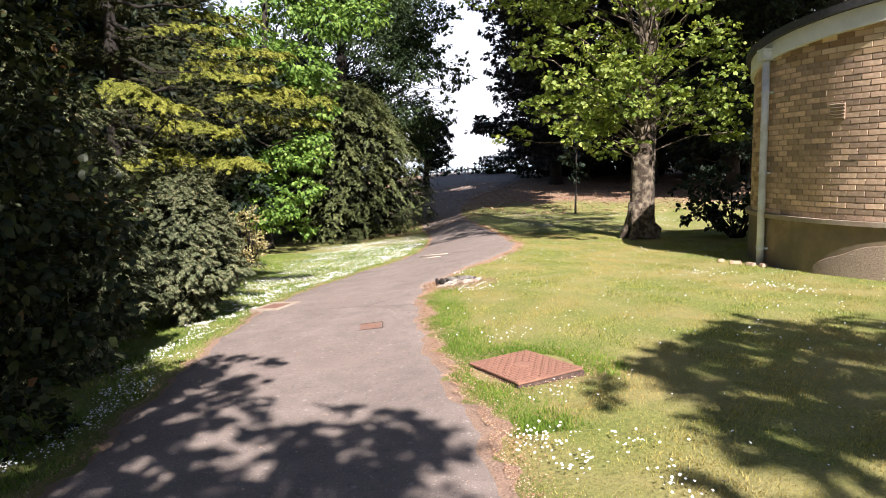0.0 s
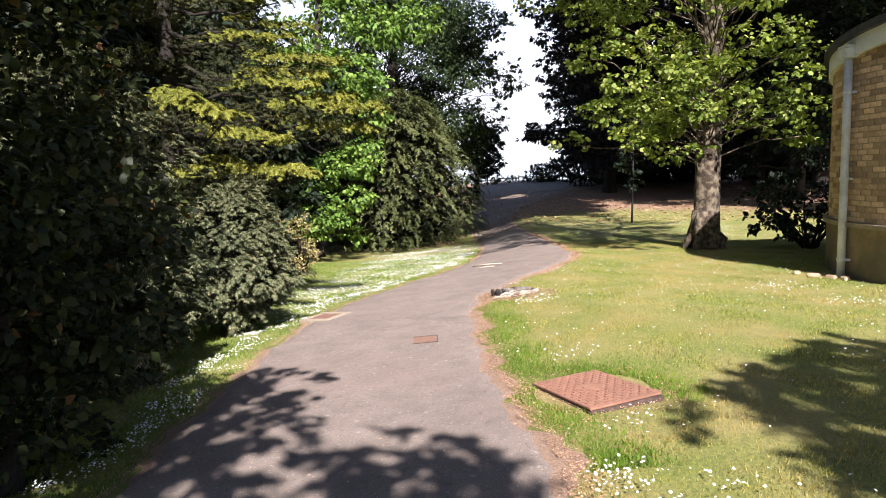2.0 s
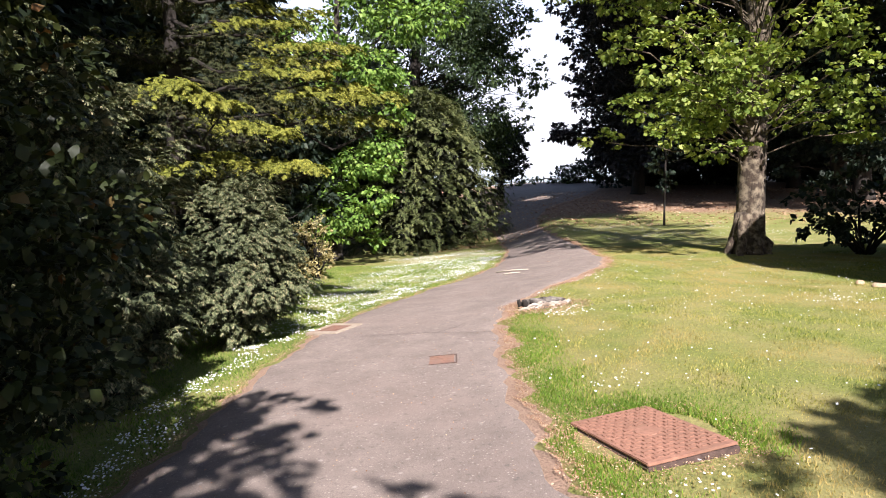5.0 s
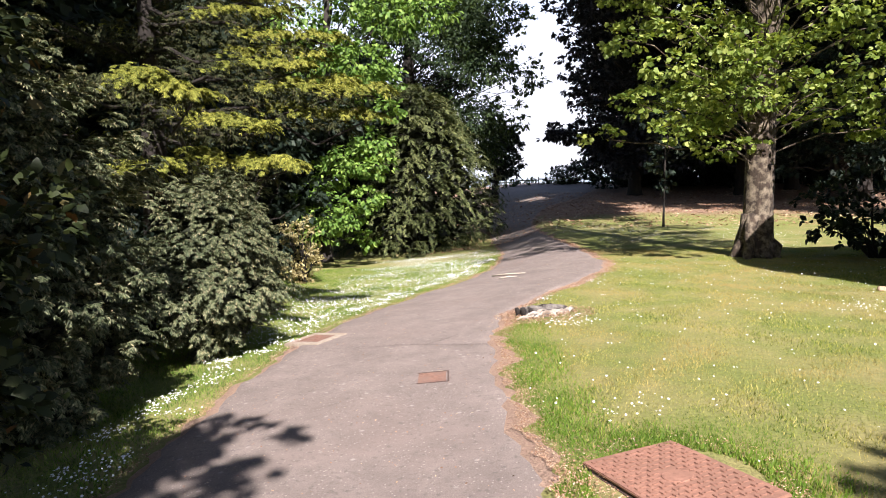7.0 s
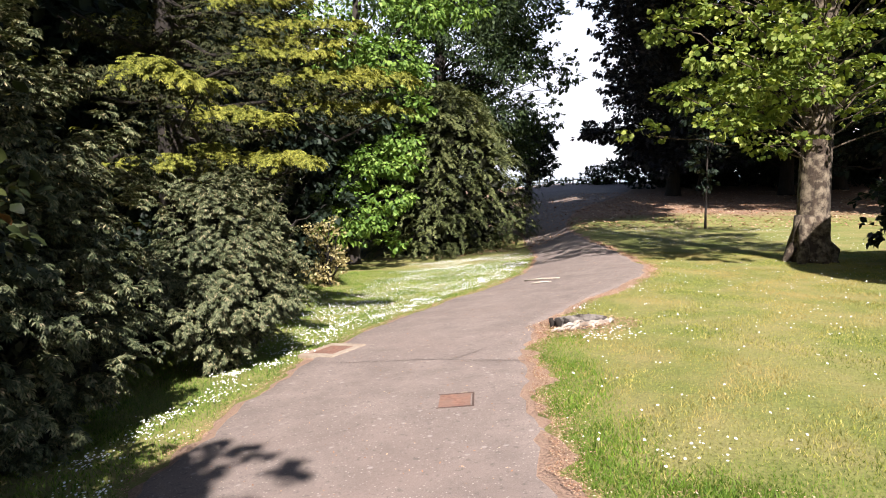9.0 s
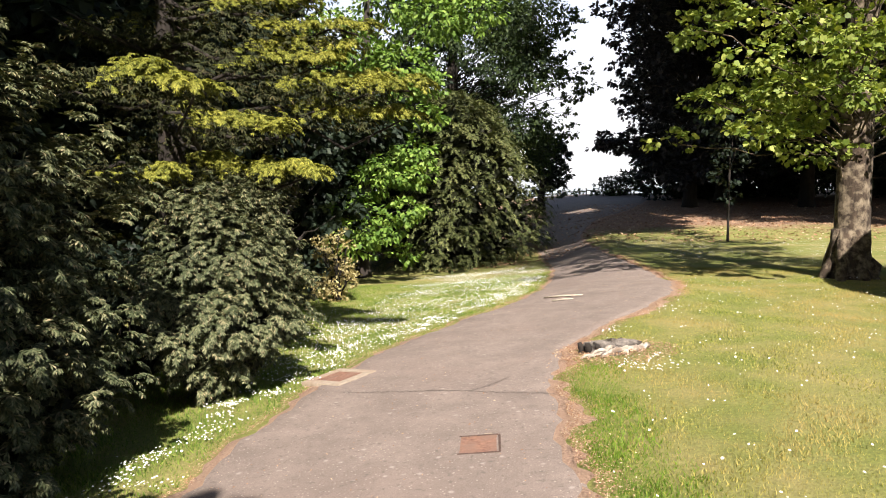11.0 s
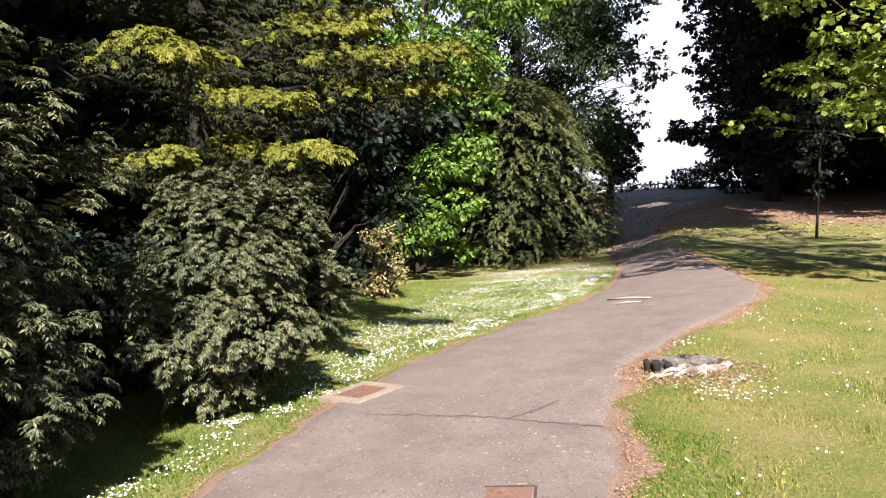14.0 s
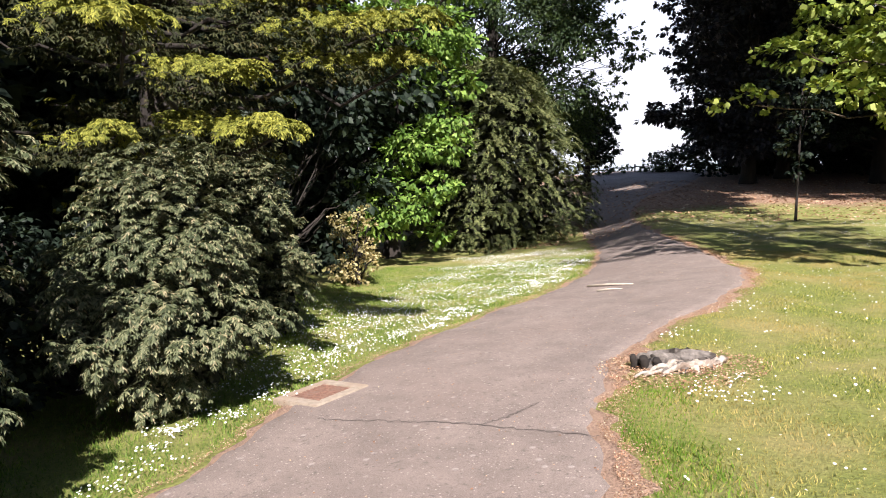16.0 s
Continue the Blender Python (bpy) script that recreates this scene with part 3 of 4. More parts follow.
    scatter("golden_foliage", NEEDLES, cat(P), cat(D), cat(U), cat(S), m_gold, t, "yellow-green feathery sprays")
    scatter("inner_foliage", NEEDLES, cat(P2), cat(D2), cat(U2), cat(S2), m_gold_shade, t, "olive inner sprays, coloured darker for shade")
    return t


def leafy(name, label, category, x, y, clumps, leaf, size, per, mat_, seed, trunk=None, bark=None, tilt=0.55, group="", flat=0.6, limbs=True, crown="crown", droop=0.3, thin=1.0):
    """A broadleaf: trunk, a limb to each clump, and a crown of single leaves. clumps: x, y, z, radius round the foot."""
    rng = np.random.default_rng(seed)
    t = thing(name, label, category, x, y, group=group)
    bark = bark or m_dark_bark
    if trunk:
        hh, r0, r1, lean = trunk
        v, f = tube([(0, 0, -0.2), (0, 0, 0.12), (lean[0] * 0.1, lean[1] * 0.1, 0.6), (lean[0] * 0.5, lean[1] * 0.5, hh * 0.5), (lean[0], lean[1], hh)], [r0 * 1.55, r0 * 1.25, r0, (r0 + r1) / 2, r1], 16, 0.05, seed)
        child("trunk", mesh_of("trunk", v, f, bark, True), t)
    P, D, U, S = [], [], [], []
    for k, (cx, cy, cz, cr) in enumerate(clumps):
        if limbs:
            if trunk:
                zz = min(cz * 0.75, trunk[0] * 0.95)
                a = (lean[0] * zz / hh, lean[1] * zz / hh, zz)
                limb("limb", a, (cx, cy, cz), max(0.015, r0 * 0.2 * thin), 0.008, bark, t, sag=0.15, seed=seed + k, sides=6)
            else:
                limb("limb", (0, 0, -0.1), (cx, cy, cz), 0.03, 0.008, bark, t, sag=0.1, seed=seed + k, sides=5)
        n = max(12, int(per * cr * cr))
        # leaves sit on small twigs inside the clump
        tw = unit(rng, max(4, n // 9)) * (rng.uniform(0.35, 1.0, (max(4, n // 9), 1)) ** 0.5)
        pick = rng.integers(0, len(tw), n)
        o = tw[pick] + rng.normal(size=(n, 3)) * 0.1
        P.append(np.array([cx, cy, cz]) + o * cr * np.array([1, 1, flat]))
        D.append(o + rng.normal(size=(n, 3)) * 0.5 + np.array([0, 0, -droop]))
        U.append(np.array([0, 0, 1.0]) + o * 0.5 + rng.normal(size=(n, 3)) * tilt)
        S.append(size * rng.uniform(0.6, 1.25, n))
    cat = np.concatenate
    scatter(crown, leaf, cat(P), cat(D), cat(U), cat(S), mat_, t)
    return t


def cloud(rng, n, centre, spread, r0, r1):
    """Clump places in an ellipsoid, crowded to its outside."""
    o = unit(rng, n) * rng.uniform(0.45, 1.0, (n, 1)) ** 0.6
    p = np.array(centre) + o * np.array(spread)
    return [(*q, rng.uniform(r0, r1)) for q in p]


RNG = np.random.default_rng(42)
conifer_shrub(-4.2, 1.15, 3.1, 1.4, 640, 14, 3, "large grey-green conifer shrub with layered drooping sprays", 0.036, 0.3, 0.42)
conifer_shrub(-3.55, 3.3, 1.88, 0.84, 300, 14, 4, "rounded grey-green conifer shrub with layered sprays", 0.033, 0.03, 0.44)
conifer_shrub(-4.5, 6.1, 2.3, 0.9, 200, 6, 6, "shaded dark conifer shrub behind a rounded one", 0.045)
# dark leaves added where only shade lies between the two shrubs
leafy("low_evergreen", "dark leafy filler added for the shade between shrubs", "bush", -4.75, 3.9, cloud(RNG, 34, (0, 0, 0.75), (0.75, 1.6, 0.85), 0.35, 0.5), OVAL, 0.07, 1300, m_dark, 20)
golden_conifer(-5.9, 6.5, 6.6, 7)

# evergreen close to the path, its leaf colour darkened for shade
lau = cloud(RNG, 84, (0, 0, 2.1), (0.72, 1.0, 2.3), 0.32, 0.48)
leafy("laurel_bush", "glossy evergreen bush, leaves coloured darker for deep shade", "bush", -3.1, -1.25, lau, OVAL, 0.07, 1500, m_laurel, 21, trunk=(2.6, 0.05, 0.02, (0, 0.1)), limbs=False, droop=0.1)


def over(x, y, h):
    """The place at height h whose shadow falls on the ground at x, y."""
    return x + SUN.x / SUN.z * h, y + SUN.y / SUN.z * h, h


# broadleaf trees behind, whose high boughs shade the path's edge and the lawn
def shade_tree(x, y, patch, n, h0, h1, seed, label):
    rng = np.random.default_rng(seed)
    cl = []
    while len(cl) < n:
        u, w = rng.uniform(-7, 7.5), rng.uniform(-6, 2)
        if patch(u, w):
            p = over(u, w, rng.uniform(h0, h1))
            cl.append((p[0] - x, p[1] - y, p[2] - 0.1, rng.uniform(0.3, 0.52)))
    cl += [(q[0], q[1], q[2] + 1.5, q[3]) for q in cloud(rng, 14, (0, 0, h1 + 1), (2.5, 2.5, 1.5), 0.9, 1.4)]
    leafy("shade_tree", label, "tree", x, y, cl, DIAMOND, 0.16, 420, m_beech, seed, trunk=(h1 + 1.5, 0.3, 0.1, (0.2, 0.3)), group="shade trees", flat=0.5)


shade_tree(-3.2, -12.0, lambda u, w: (u < -2.75 and -5 < w < (0.9 if u > -3.4 else 1.3)) or (-2.75 <= u < -0.4 and w < np.interp(u, [-2.75, -2.4, -2.1, -1.8, -1.5, -1.0, -0.55, -0.4], [1.15, 0.85, 0.45, -0.55, -1.35, -1.2, -1.1, -1.8])), 400, 4.8, 6.2, 22, "tall broadleaf tree with spreading boughs over the path")
shade_tree(8.2, -12.5, lambda u, w: u > 0.85 and w < np.interp(u, [0.85, 1.4, 1.7, 2.1, 3.3, 7], [-0.75, -0.55, -0.05, 0.55, 0.85, 1.3]) and w > np.interp(u, [0.85, 1.2, 2.0], [-1.2, -2.6, -5.5]), 300, 5.6, 6.8, 28, "tall broadleaf tree with spreading boughs over the lawn")
# unseen high crown added to keep the thicket in shade
canopy = [(RNG.uniform(-5.5, 2.6), RNG.uniform(-8, 9), RNG.uniform(6.8, 9.5), RNG.uniform(0.9, 1.4)) for k in range(80)]
leafy("canopy_tree", "tall unseen tree added to shade the thicket", "tree", -7.6, -1.5, canopy, DIAMOND, 0.26, 240, m_dark, 29, trunk=(8.5, 0.4, 0.15, (0.2, 0.4)), thin=0.7)
# near-black leaf walls stand in for the dark under the trees
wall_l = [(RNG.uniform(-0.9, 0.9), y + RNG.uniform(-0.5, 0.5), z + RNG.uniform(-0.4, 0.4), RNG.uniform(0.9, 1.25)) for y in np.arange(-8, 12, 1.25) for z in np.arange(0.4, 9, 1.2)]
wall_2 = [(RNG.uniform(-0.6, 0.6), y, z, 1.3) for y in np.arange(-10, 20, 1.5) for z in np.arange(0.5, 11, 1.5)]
leafy("woodland_edge", "evergreen wood in near-black leaves that stand for deep shade", "thicket", -11.5, 3.0, wall_2, DIAMOND, 0.75, 150, m_dark, 19, limbs=False, flat=0.9, trunk=(9, 0.35, 0.12, (0.2, 0.1)))
leafy("woodland_edge", "evergreen thicket in near-black leaves that stand for deep shade", "thicket", -9.0, 3.0, wall_l, DIAMOND, 0.3, 230, m_dark, 23, limbs=False, flat=0.9, trunk=(8, 0.3, 0.12, (0.2, 0.1)))
leafy("dry_bush", "small pale half-dead bush at the lawn edge", "bush", -5.0, 10.6, cloud(RNG, 26, (0, 0, 0.75), (0.35, 0.4, 0.75), 0.15, 0.25), OVAL, 0.06, 2200, m_dry, 24)

# bright green lime
lime = [(0.2, -1.6, 2.0, 0.6), (1.9, -1.4, 2.7, 0.55), (2.1, -0.5, 4.3, 0.6), (1.2, -0.5, 4.9, 0.7), (1.26, -1.2, 2.9, 0.8), (1.7, -0.7, 3.4, 0.7), (0.7, -1.2, 2.6, 0.7), (1.16, -2.2, 1.5, 0.75), (0.6, -2.4, 1.15, 0.7), (1.75, -2.0, 1.9, 0.6), (1.5, -1.2, 0.75, 0.45), (1.46, -0.7, 5.6, 0.95), (0.5, -0.7, 5.9, 0.9), (1.9, -0.2, 5.2, 0.7), (0.6, -0.7, 4.3, 0.8), (2.0, 0.8, 7.1, 1.0), (3.0, 1.4, 7.4, 1.0), (1.0, 0.6, 7.6, 1.1), (-0.4, -0.6, 5.0, 0.9), (-0.6, 0.5, 6.9, 1.0), (0.4, 0.8, 8.6, 1.2), (-1.2, 0, 3.5, 0.9), (-1.3, 0.5, 6, 1.0)]
leafy("lime_tree", "fresh bright-green broadleaf tree with drooping lower boughs", "tree", -6.2, 16.2, lime, OVAL, 0.15, 800, m_lime, 25, trunk=(8.5, 0.2, 0.06, (0.3, 0.3)), flat=0.55, droop=0.5)
# understorey leaves coloured dark in place of shade
leafy("dark_thicket", "understorey behind the lime tree, leaves darkened for shade", "thicket", -9.0, 17.5, cloud(RNG, 90, (0, 0, 3.2), (3.8, 5.0, 3.8), 0.9, 1.4) + [(RNG.uniform(0, 3.2), RNG.uniform(1, 6), RNG.uniform(0.8, 7), 1.1) for k in range(44)], DIAMOND, 0.26, 200, m_dark, 26)
leafy("dark_thicket", "evergreen undergrowth behind the golden conifer, leaves darkened for shade", "thicket", -7.4, 11.0, [(RNG.uniform(-0.7, 0.7), y + RNG.uniform(-0.3, 0.3), z, RNG.uniform(0.65, 0.9)) for y in np.arange(-2.5, 3.6, 0.9) for z in np.arange(0.3, 5, 0.8)] + [(RNG.uniform(0.4, 1.6), RNG.uniform(1.5, 4.5), RNG.uniform(1, 4), 0.7) for k in range(14)], DIAMOND, 0.2, 340, m_dark, 27)


def yew(x, y, rx, ry, h, seed):
    rng = np.random.default_rng(seed)
    t = thing("yew_tree", "broad dark green yew with drooping needle sprays to the ground", "tree", x, y)
    v, f = tube([(0, 0, -0.2), (0, 0, 1), (0.1, 0, h * 0.6)], [0.4, 0.32, 0.1], 12, 0.06)
    child("trunk", mesh_of("trunk", v, f, m_dark_bark, True), t)
    n = 2300
    u, a = rng.uniform(0, 1, n), rng.uniform(0, 2 * np.pi, n)
    prof = np.minimum(1, (u + 0.5) / 0.62) * np.clip(1 - u**2.3, 0, 1) ** 0.55
    wob = (1 + 0.12 * np.sin(3 * a + 6 * u) + 0.1 * np.sin(8 * a - 9 * u) + 0.07 * np.sin(19 * u + 5 * a)) * rng.uniform(0.78, 1.0, n)
    p = np.stack([rx * prof * wob * np.cos(a), ry * prof * wob * np.sin(a), u * h], 1)
    d = np.stack([np.cos(a), np.sin(a), 0.1 + 0.5 * u], 1) + rng.normal(size=(n, 3)) * 0.4
    p, d, up, s = lobes(rng, p, d, rng.uniform(0.35, 0.75, n), 16, 0.85)
    scatter("foliage", YEW, p, d, up, rng.uniform(0.1, 0.19, len(p)) * (1.1 - 0.3 * s), m_yew, t)
    # core leaves with the crown's inner shade put into their colour
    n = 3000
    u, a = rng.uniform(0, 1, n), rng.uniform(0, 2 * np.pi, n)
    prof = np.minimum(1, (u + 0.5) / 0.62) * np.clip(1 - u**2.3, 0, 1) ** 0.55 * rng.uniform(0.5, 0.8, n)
    scatter("inner_foliage", DIAMOND, np.stack([rx * prof * np.cos(a), ry * prof * np.sin(a), u * h * 0.92], 1), unit(rng, n), unit(rng, n), rng.uniform(0.25, 0.5, n), m_inner_shade, t, "inner twigs, coloured near-black for shade")
    for k in range(8):
        b = k * 0.8
        limb("limb", (0, 0, 0.8 + 0.4 * k), (rx * 0.7 * math.cos(b), ry * 0.7 * math.sin(b), 1.2 + 0.45 * k), 0.1, 0.02, m_dark_bark, t, seed=k)
    return t


yew(-4.6, 22.0, 3.0, 4.2, 5.7, 31)
beech = [(RNG.uniform(-3.5, 4.0), RNG.uniform(-3.5, 3.0), z, RNG.uniform(0.9, 1.4)) for z in np.linspace(2.6, 13.0, 100)]
beech += [(RNG.uniform(3.6, 5.9 - 0.12 * abs(z - 6.5)), RNG.uniform(-1, 1), z, RNG.uniform(0.3, 0.6)) for z in np.linspace(4.3, 9.5, 22)]
leafy("beech_tree", "tall beech with fine hanging dark-green foliage", "tree", -5.6, 27.0, beech, DIAMOND, 0.14, 640, m_beech, 33, trunk=(12, 0.4, 0.1, (0.4, 0)), flat=0.6, droop=0.8, thin=0.35)
leafy("holm_oak", "small dark rounded tree on the brow", "tree", -2.1, 37.0, cloud(RNG, 26, (0.2, 0, 2.6), (1.3, 1.3, 1.5), 0.5, 0.8), OVAL, 0.2, 420, m_dark, 34, trunk=(2.6, 0.2, 0.08, (0.1, 0)))

# sycamore on the lawn
syc = []
for k in range(84):
    z = RNG.uniform(2.1, 5.5)
    a = RNG.uniform(0, 6.28)
    rr = RNG.uniform(0.5, 2.4)
    syc.append((math.cos(a) * rr - 0.35, math.sin(a) * rr - 0.2, z, RNG.uniform(0.35, 0.6)))
for k in range(64):
    z = RNG.uniform(5.5, 10.5)
    a = RNG.uniform(0, 6.28)
    rr = RNG.uniform(0.5, 4.4)
    syc.append((math.cos(a) * rr - 0.4, math.sin(a) * rr, z, RNG.uniform(0.6, 1.0)))
syc += [(-1.61, -1.25, 2.15, 0.5), (-2.2, -1.2, 2.6, 0.45), (-0.95, -1.05, 1.9, 0.5), (0.64, -0.25, 1.8, 0.4), (1.16, -0.25, 2.4, 0.5), (-2.4, -1.2, 3.6, 0.5), (1.3, -0.25, 3.7, 0.5), (-1.8, -1.2, 3.2, 0.55), (-1.3, -1.2, 2.7, 0.5), (-0.6, -1.3, 3.2, 0.45), (0.5, -0.8, 3.3, 0.4), (1.5, 0, 3.0, 0.45)]
# the stem stays open to view between the plates of leaves
syc = [c for k, c in enumerate(syc) if not (abs(c[0] + 0.12 * c[1] - 0.12) < 0.5 and c[1] < 0.5 and k % 3)]
syc += [(RNG.uniform(-0.35, 0.5), -0.35, z, 0.22) for z in np.linspace(1.9, 4.8, 9)]
leafy("sycamore_tree", "sycamore with flaking grey bark and bright spring leaves", "tree", 3.7, 9.25, syc, LOBED, 0.078, 700, m_syc, 41, trunk=(9.5, 0.25, 0.17, (0.25, 0.1)), bark=m_bark, flat=0.42, droop=0.25, thin=0.2)
for tree in [o for o in scene.objects if o.name == "sycamore_tree"]:
    for k, (a, ln) in enumerate([(195, 0.42), (238, 0.58), (290, 0.4), (335, 0.4), (140, 0.42)]):
        c, s_ = math.cos(radians(a)), math.sin(radians(a))
        limb("root", (c * 0.16, s_ * 0.16, 0.75), (c * ln, s_ * ln, -0.05), 0.11, 0.06, m_bark, tree, sag=-0.16, seed=k, sides=8, label="flaring root")

# tall tree placed so that its crown shades the far path
tall = [(RNG.uniform(-3.5, 2.8), RNG.uniform(-2.5, 3.5), RNG.uniform(8.0, 13), RNG.uniform(0.8, 1.3)) for k in range(40)]
tall += [(RNG.uniform(-1, 2.5), RNG.uniform(-0.5, 2), RNG.uniform(1.5, 6), RNG.uniform(0.6, 1.0)) for k in range(30)]
leafy("tall_tree", "tall tree with dark bare trunk and high spreading crown", "tree", 12.5, 18.0, tall, DIAMOND, 0.26, 260, m_dark, 42, trunk=(13.5, 0.36, 0.14, (-0.4, 0.3)), thin=0.4)
# crown clumps above the view, added only to cast shade on the far ground
far_shade = []
for k in range(280):
    p = over(RNG.uniform(3, 15), RNG.uniform(29, 46), RNG.uniform(11.5, 15)) if k >= 200 else over(RNG.uniform(-4, 9), RNG.uniform(30, 47), RNG.uniform(11.5, 15)) if k < 140 else over(RNG.uniform(-1.6, 2.6), RNG.uniform(22, 31), RNG.uniform(12, 15))
    far_shade.append((p[0] - 14, p[1] - 28, p[2], RNG.uniform(0.9, 1.5)))
leafy("tall_tree", "tall dark tree added to shade the far path", "tree", 14.0, 28.0, far_shade, DIAMOND, 0.42, 170, m_dark, 45, trunk=(14, 0.36, 0.14, (-0.4, 0.3)), thin=0.4)

# sapling, shrub beside the building
leafy("sapling", "slim young tree with sparse dark crown", "tree", 3.85, 18.2, [(0, 0, 1.35, 0.4), (0, 0, 1.9, 0.6), (0.3, 0.2, 2.6, 0.7), (0.2, 0, 3.2, 0.7), (-0.4, 0, 3.3, 0.7), (0, 0, 4.0, 0.6)], OVAL, 0.14, 420, m_dark, 43, trunk=(3.8, 0.03, 0.015, (0.05, 0)))
leafy("evergreen_shrub", "dark evergreen shrub beside the brick wall", "shrub", 5.6, 9.0, cloud(RNG, 16, (0, 0, 0.8), (1.1, 0.8, 0.7), 0.35, 0.5), OVAL, 0.12, 700, m_dark, 44)

# grove on the far right
for k, (x, y, h, sp) in enumerate([(5.4, 34, 13, 2.6), (7.5, 37, 14, 3.2), (10.5, 33, 13, 3.2), (14, 36, 14, 3.4), (8.5, 44, 15, 3.5), (17.5, 33, 14, 3.4), (12.5, 27, 12, 3.0), (21, 30, 13, 3.4), (18, 42, 15, 3.6), (7.2, 41, 14, 3.0), (14.5, 45, 15, 3.6), (25, 33, 14, 3.6)]):
    cl = [(RNG.uniform(-sp, sp), RNG.uniform(-sp, sp), z, RNG.uniform(0.9, 1.5)) for z in np.linspace(1.6, h, 84)]
    if k == 0:
        cl += [(RNG.uniform(-2.9 - 0.26 * (z - 5), -1.5), RNG.uniform(-1.5, 1.5), z, RNG.uniform(0.5, 0.9)) for z in np.linspace(5.2, 13, 40)]
        cl += [(-4.4 + 3.2 * q, RNG.uniform(-0.8, 0.8), 3.3 + RNG.uniform(-0.9, 1.0) * (0.25 + 0.75 * q), RNG.uniform(0.35, 0.6)) for q in np.linspace(0, 1, 46)]
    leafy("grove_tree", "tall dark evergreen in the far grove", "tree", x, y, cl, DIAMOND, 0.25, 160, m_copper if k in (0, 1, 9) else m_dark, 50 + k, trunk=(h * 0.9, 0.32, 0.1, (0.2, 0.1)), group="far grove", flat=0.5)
# dark leaf clumps that stand in for the shade under the far trees
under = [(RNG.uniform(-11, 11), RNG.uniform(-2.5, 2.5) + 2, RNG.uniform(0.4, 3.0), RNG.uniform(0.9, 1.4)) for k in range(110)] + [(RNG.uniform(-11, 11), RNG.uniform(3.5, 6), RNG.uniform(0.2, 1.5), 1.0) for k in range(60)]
leafy("undergrowth", "near-black undergrowth added for the shade at the grove's back", "thicket", 14.5, 38, under, DIAMOND, 0.26, 170, m_dark, 70, limbs=False)


# ---- small things on the ground ----
def lift_z(x, y):
    return float(ground_z(x, y) + 0.012 * math.sin(x * 2.3 + y * 0.7) * math.sin(y * 1.9 - x))


def slope_pose(x, y, turn, up=0.0):
    """A pose on the slope of the ground."""
    e = 0.2
    n = Vector((-(lift_z(x + e, y) - lift_z(x - e, y)) / (2 * e), -(lift_z(x, y + e) - lift_z(x, y - e)) / (2 * e), 1)).normalized()
    q = n.to_track_quat("Z", "Y").to_matrix().to_4x4()
    return Matrix.Translation((x, y, lift_z(x, y) + up)) @ q @ Matrix.Rotation(radians(turn), 4, "Z")


# raised iron cover in the grass
cover = tagged(new("manhole_cover"), "raised rusty iron manhole cover with chequer pattern", "manhole cover")
n = Vector((-0.1, 0.04, 1)).normalized()
ax = Vector((math.cos(radians(24.75)), math.sin(radians(24.75)), 0))
ax = (ax - n * ax.dot(n)).normalized()
cover.matrix_world = Matrix.Translation((0.36, -0.342, 0.056)) @ Matrix((ax, n.cross(ax), n)).transposed().to_4x4()
bm = bmesh.new()
box(bm, (0.525, 0.79, 0.11), (0, 0, -0.009), 0, 0.006)
part("frame", bm, m_iron_dark, cover, "dark iron surround")
bm = bmesh.new()
box(bm, (0.513, 0.775, 0.016), (0, 0, 0.057), 0, 0.004)
plate = part("plate", bm, m_rust, cover, "rust-brown chequer plate")
stud = bmesh.new()
box(stud, (0.03, 0.011, 0.006), (0, 0, 0), 0, 0.002)
stud_me = bpy.data.meshes.new("stud")
stud.to_mesh(stud_me)
stud.free()
stud_me.materials.append(m_rust)
for a in range(15):
    for b in range(16):
        px, py = -0.223 + a * 0.0318, -0.34 + b * 0.0453
        if math.hypot(px, py) < 0.075:
            continue
        o = child("stud", stud_me, plate)
        o.matrix_basis = pose(px, py, 0.067, 0, 0, 90 if (a + b) % 2 else 0)
bm = bmesh.new()
bmesh.ops.create_cone(bm, cap_ends=True, segments=24, radius1=0.07, radius2=0.066, depth=0.006, matrix=Matrix.Translation((0, 0, 0.067)))
part("badge", bm, m_rust, cover, "plain round boss")

# small cover set in the path
cover = tagged(new("access_cover"), "small rusty iron access cover set in the path", "cover")
cover.matrix_world = slope_pose(-1.02, 1.71, 9, 0.03)
bm = bmesh.new()
box(bm, (0.27, 0.22, 0.03), (0, 0, -0.006), 0, 0.004)
part("plate", bm, m_rust_dull, cover, "rust-brown iron plate")
for sx in (-1, 1):
    bm = bmesh.new()
    box(bm, (0.012, 0.24, 0.03), (sx * 0.144, 0, -0.004), 0, 0.003)
    part("rim", bm, m_iron_dark, cover, "dark iron rim")
    bm = bmesh.new()
    box(bm, (0.035, 0.2, 0.025), (sx * 0.172, 0.01 * sx, -0.007), 0.05, 0.008)
    part("mortar_bed", bm, m_concrete, cover, "broken pale mortar")
bm = bmesh.new()
box(bm, (0.3, 0.014, 0.028), (0, 0.124, -0.004), 0, 0.004)
part("rim", bm, m_iron_dark, cover, "dark iron rim")

# drain at the path's edge
drain = tagged(new("drain_gully"), "rusty drain grate in a pale concrete surround", "drain")
drain.matrix_world = slope_pose(-2.52, 3.58, -18, 0.036)
for sx, sy, wx, wy in ((-0.2, 0, 0.09, 0.46), (0.2, 0, 0.09, 0.46), (0, 0.19, 0.31, 0.08), (0, -0.19, 0.31, 0.08)):
    bm = bmesh.new()
    box(bm, (wx, wy, 0.05), (sx, sy, -0.016), 0, 0.006)
    part("surround", bm, m_concrete, drain, "worn pale concrete kerb")
bm = bmesh.new()
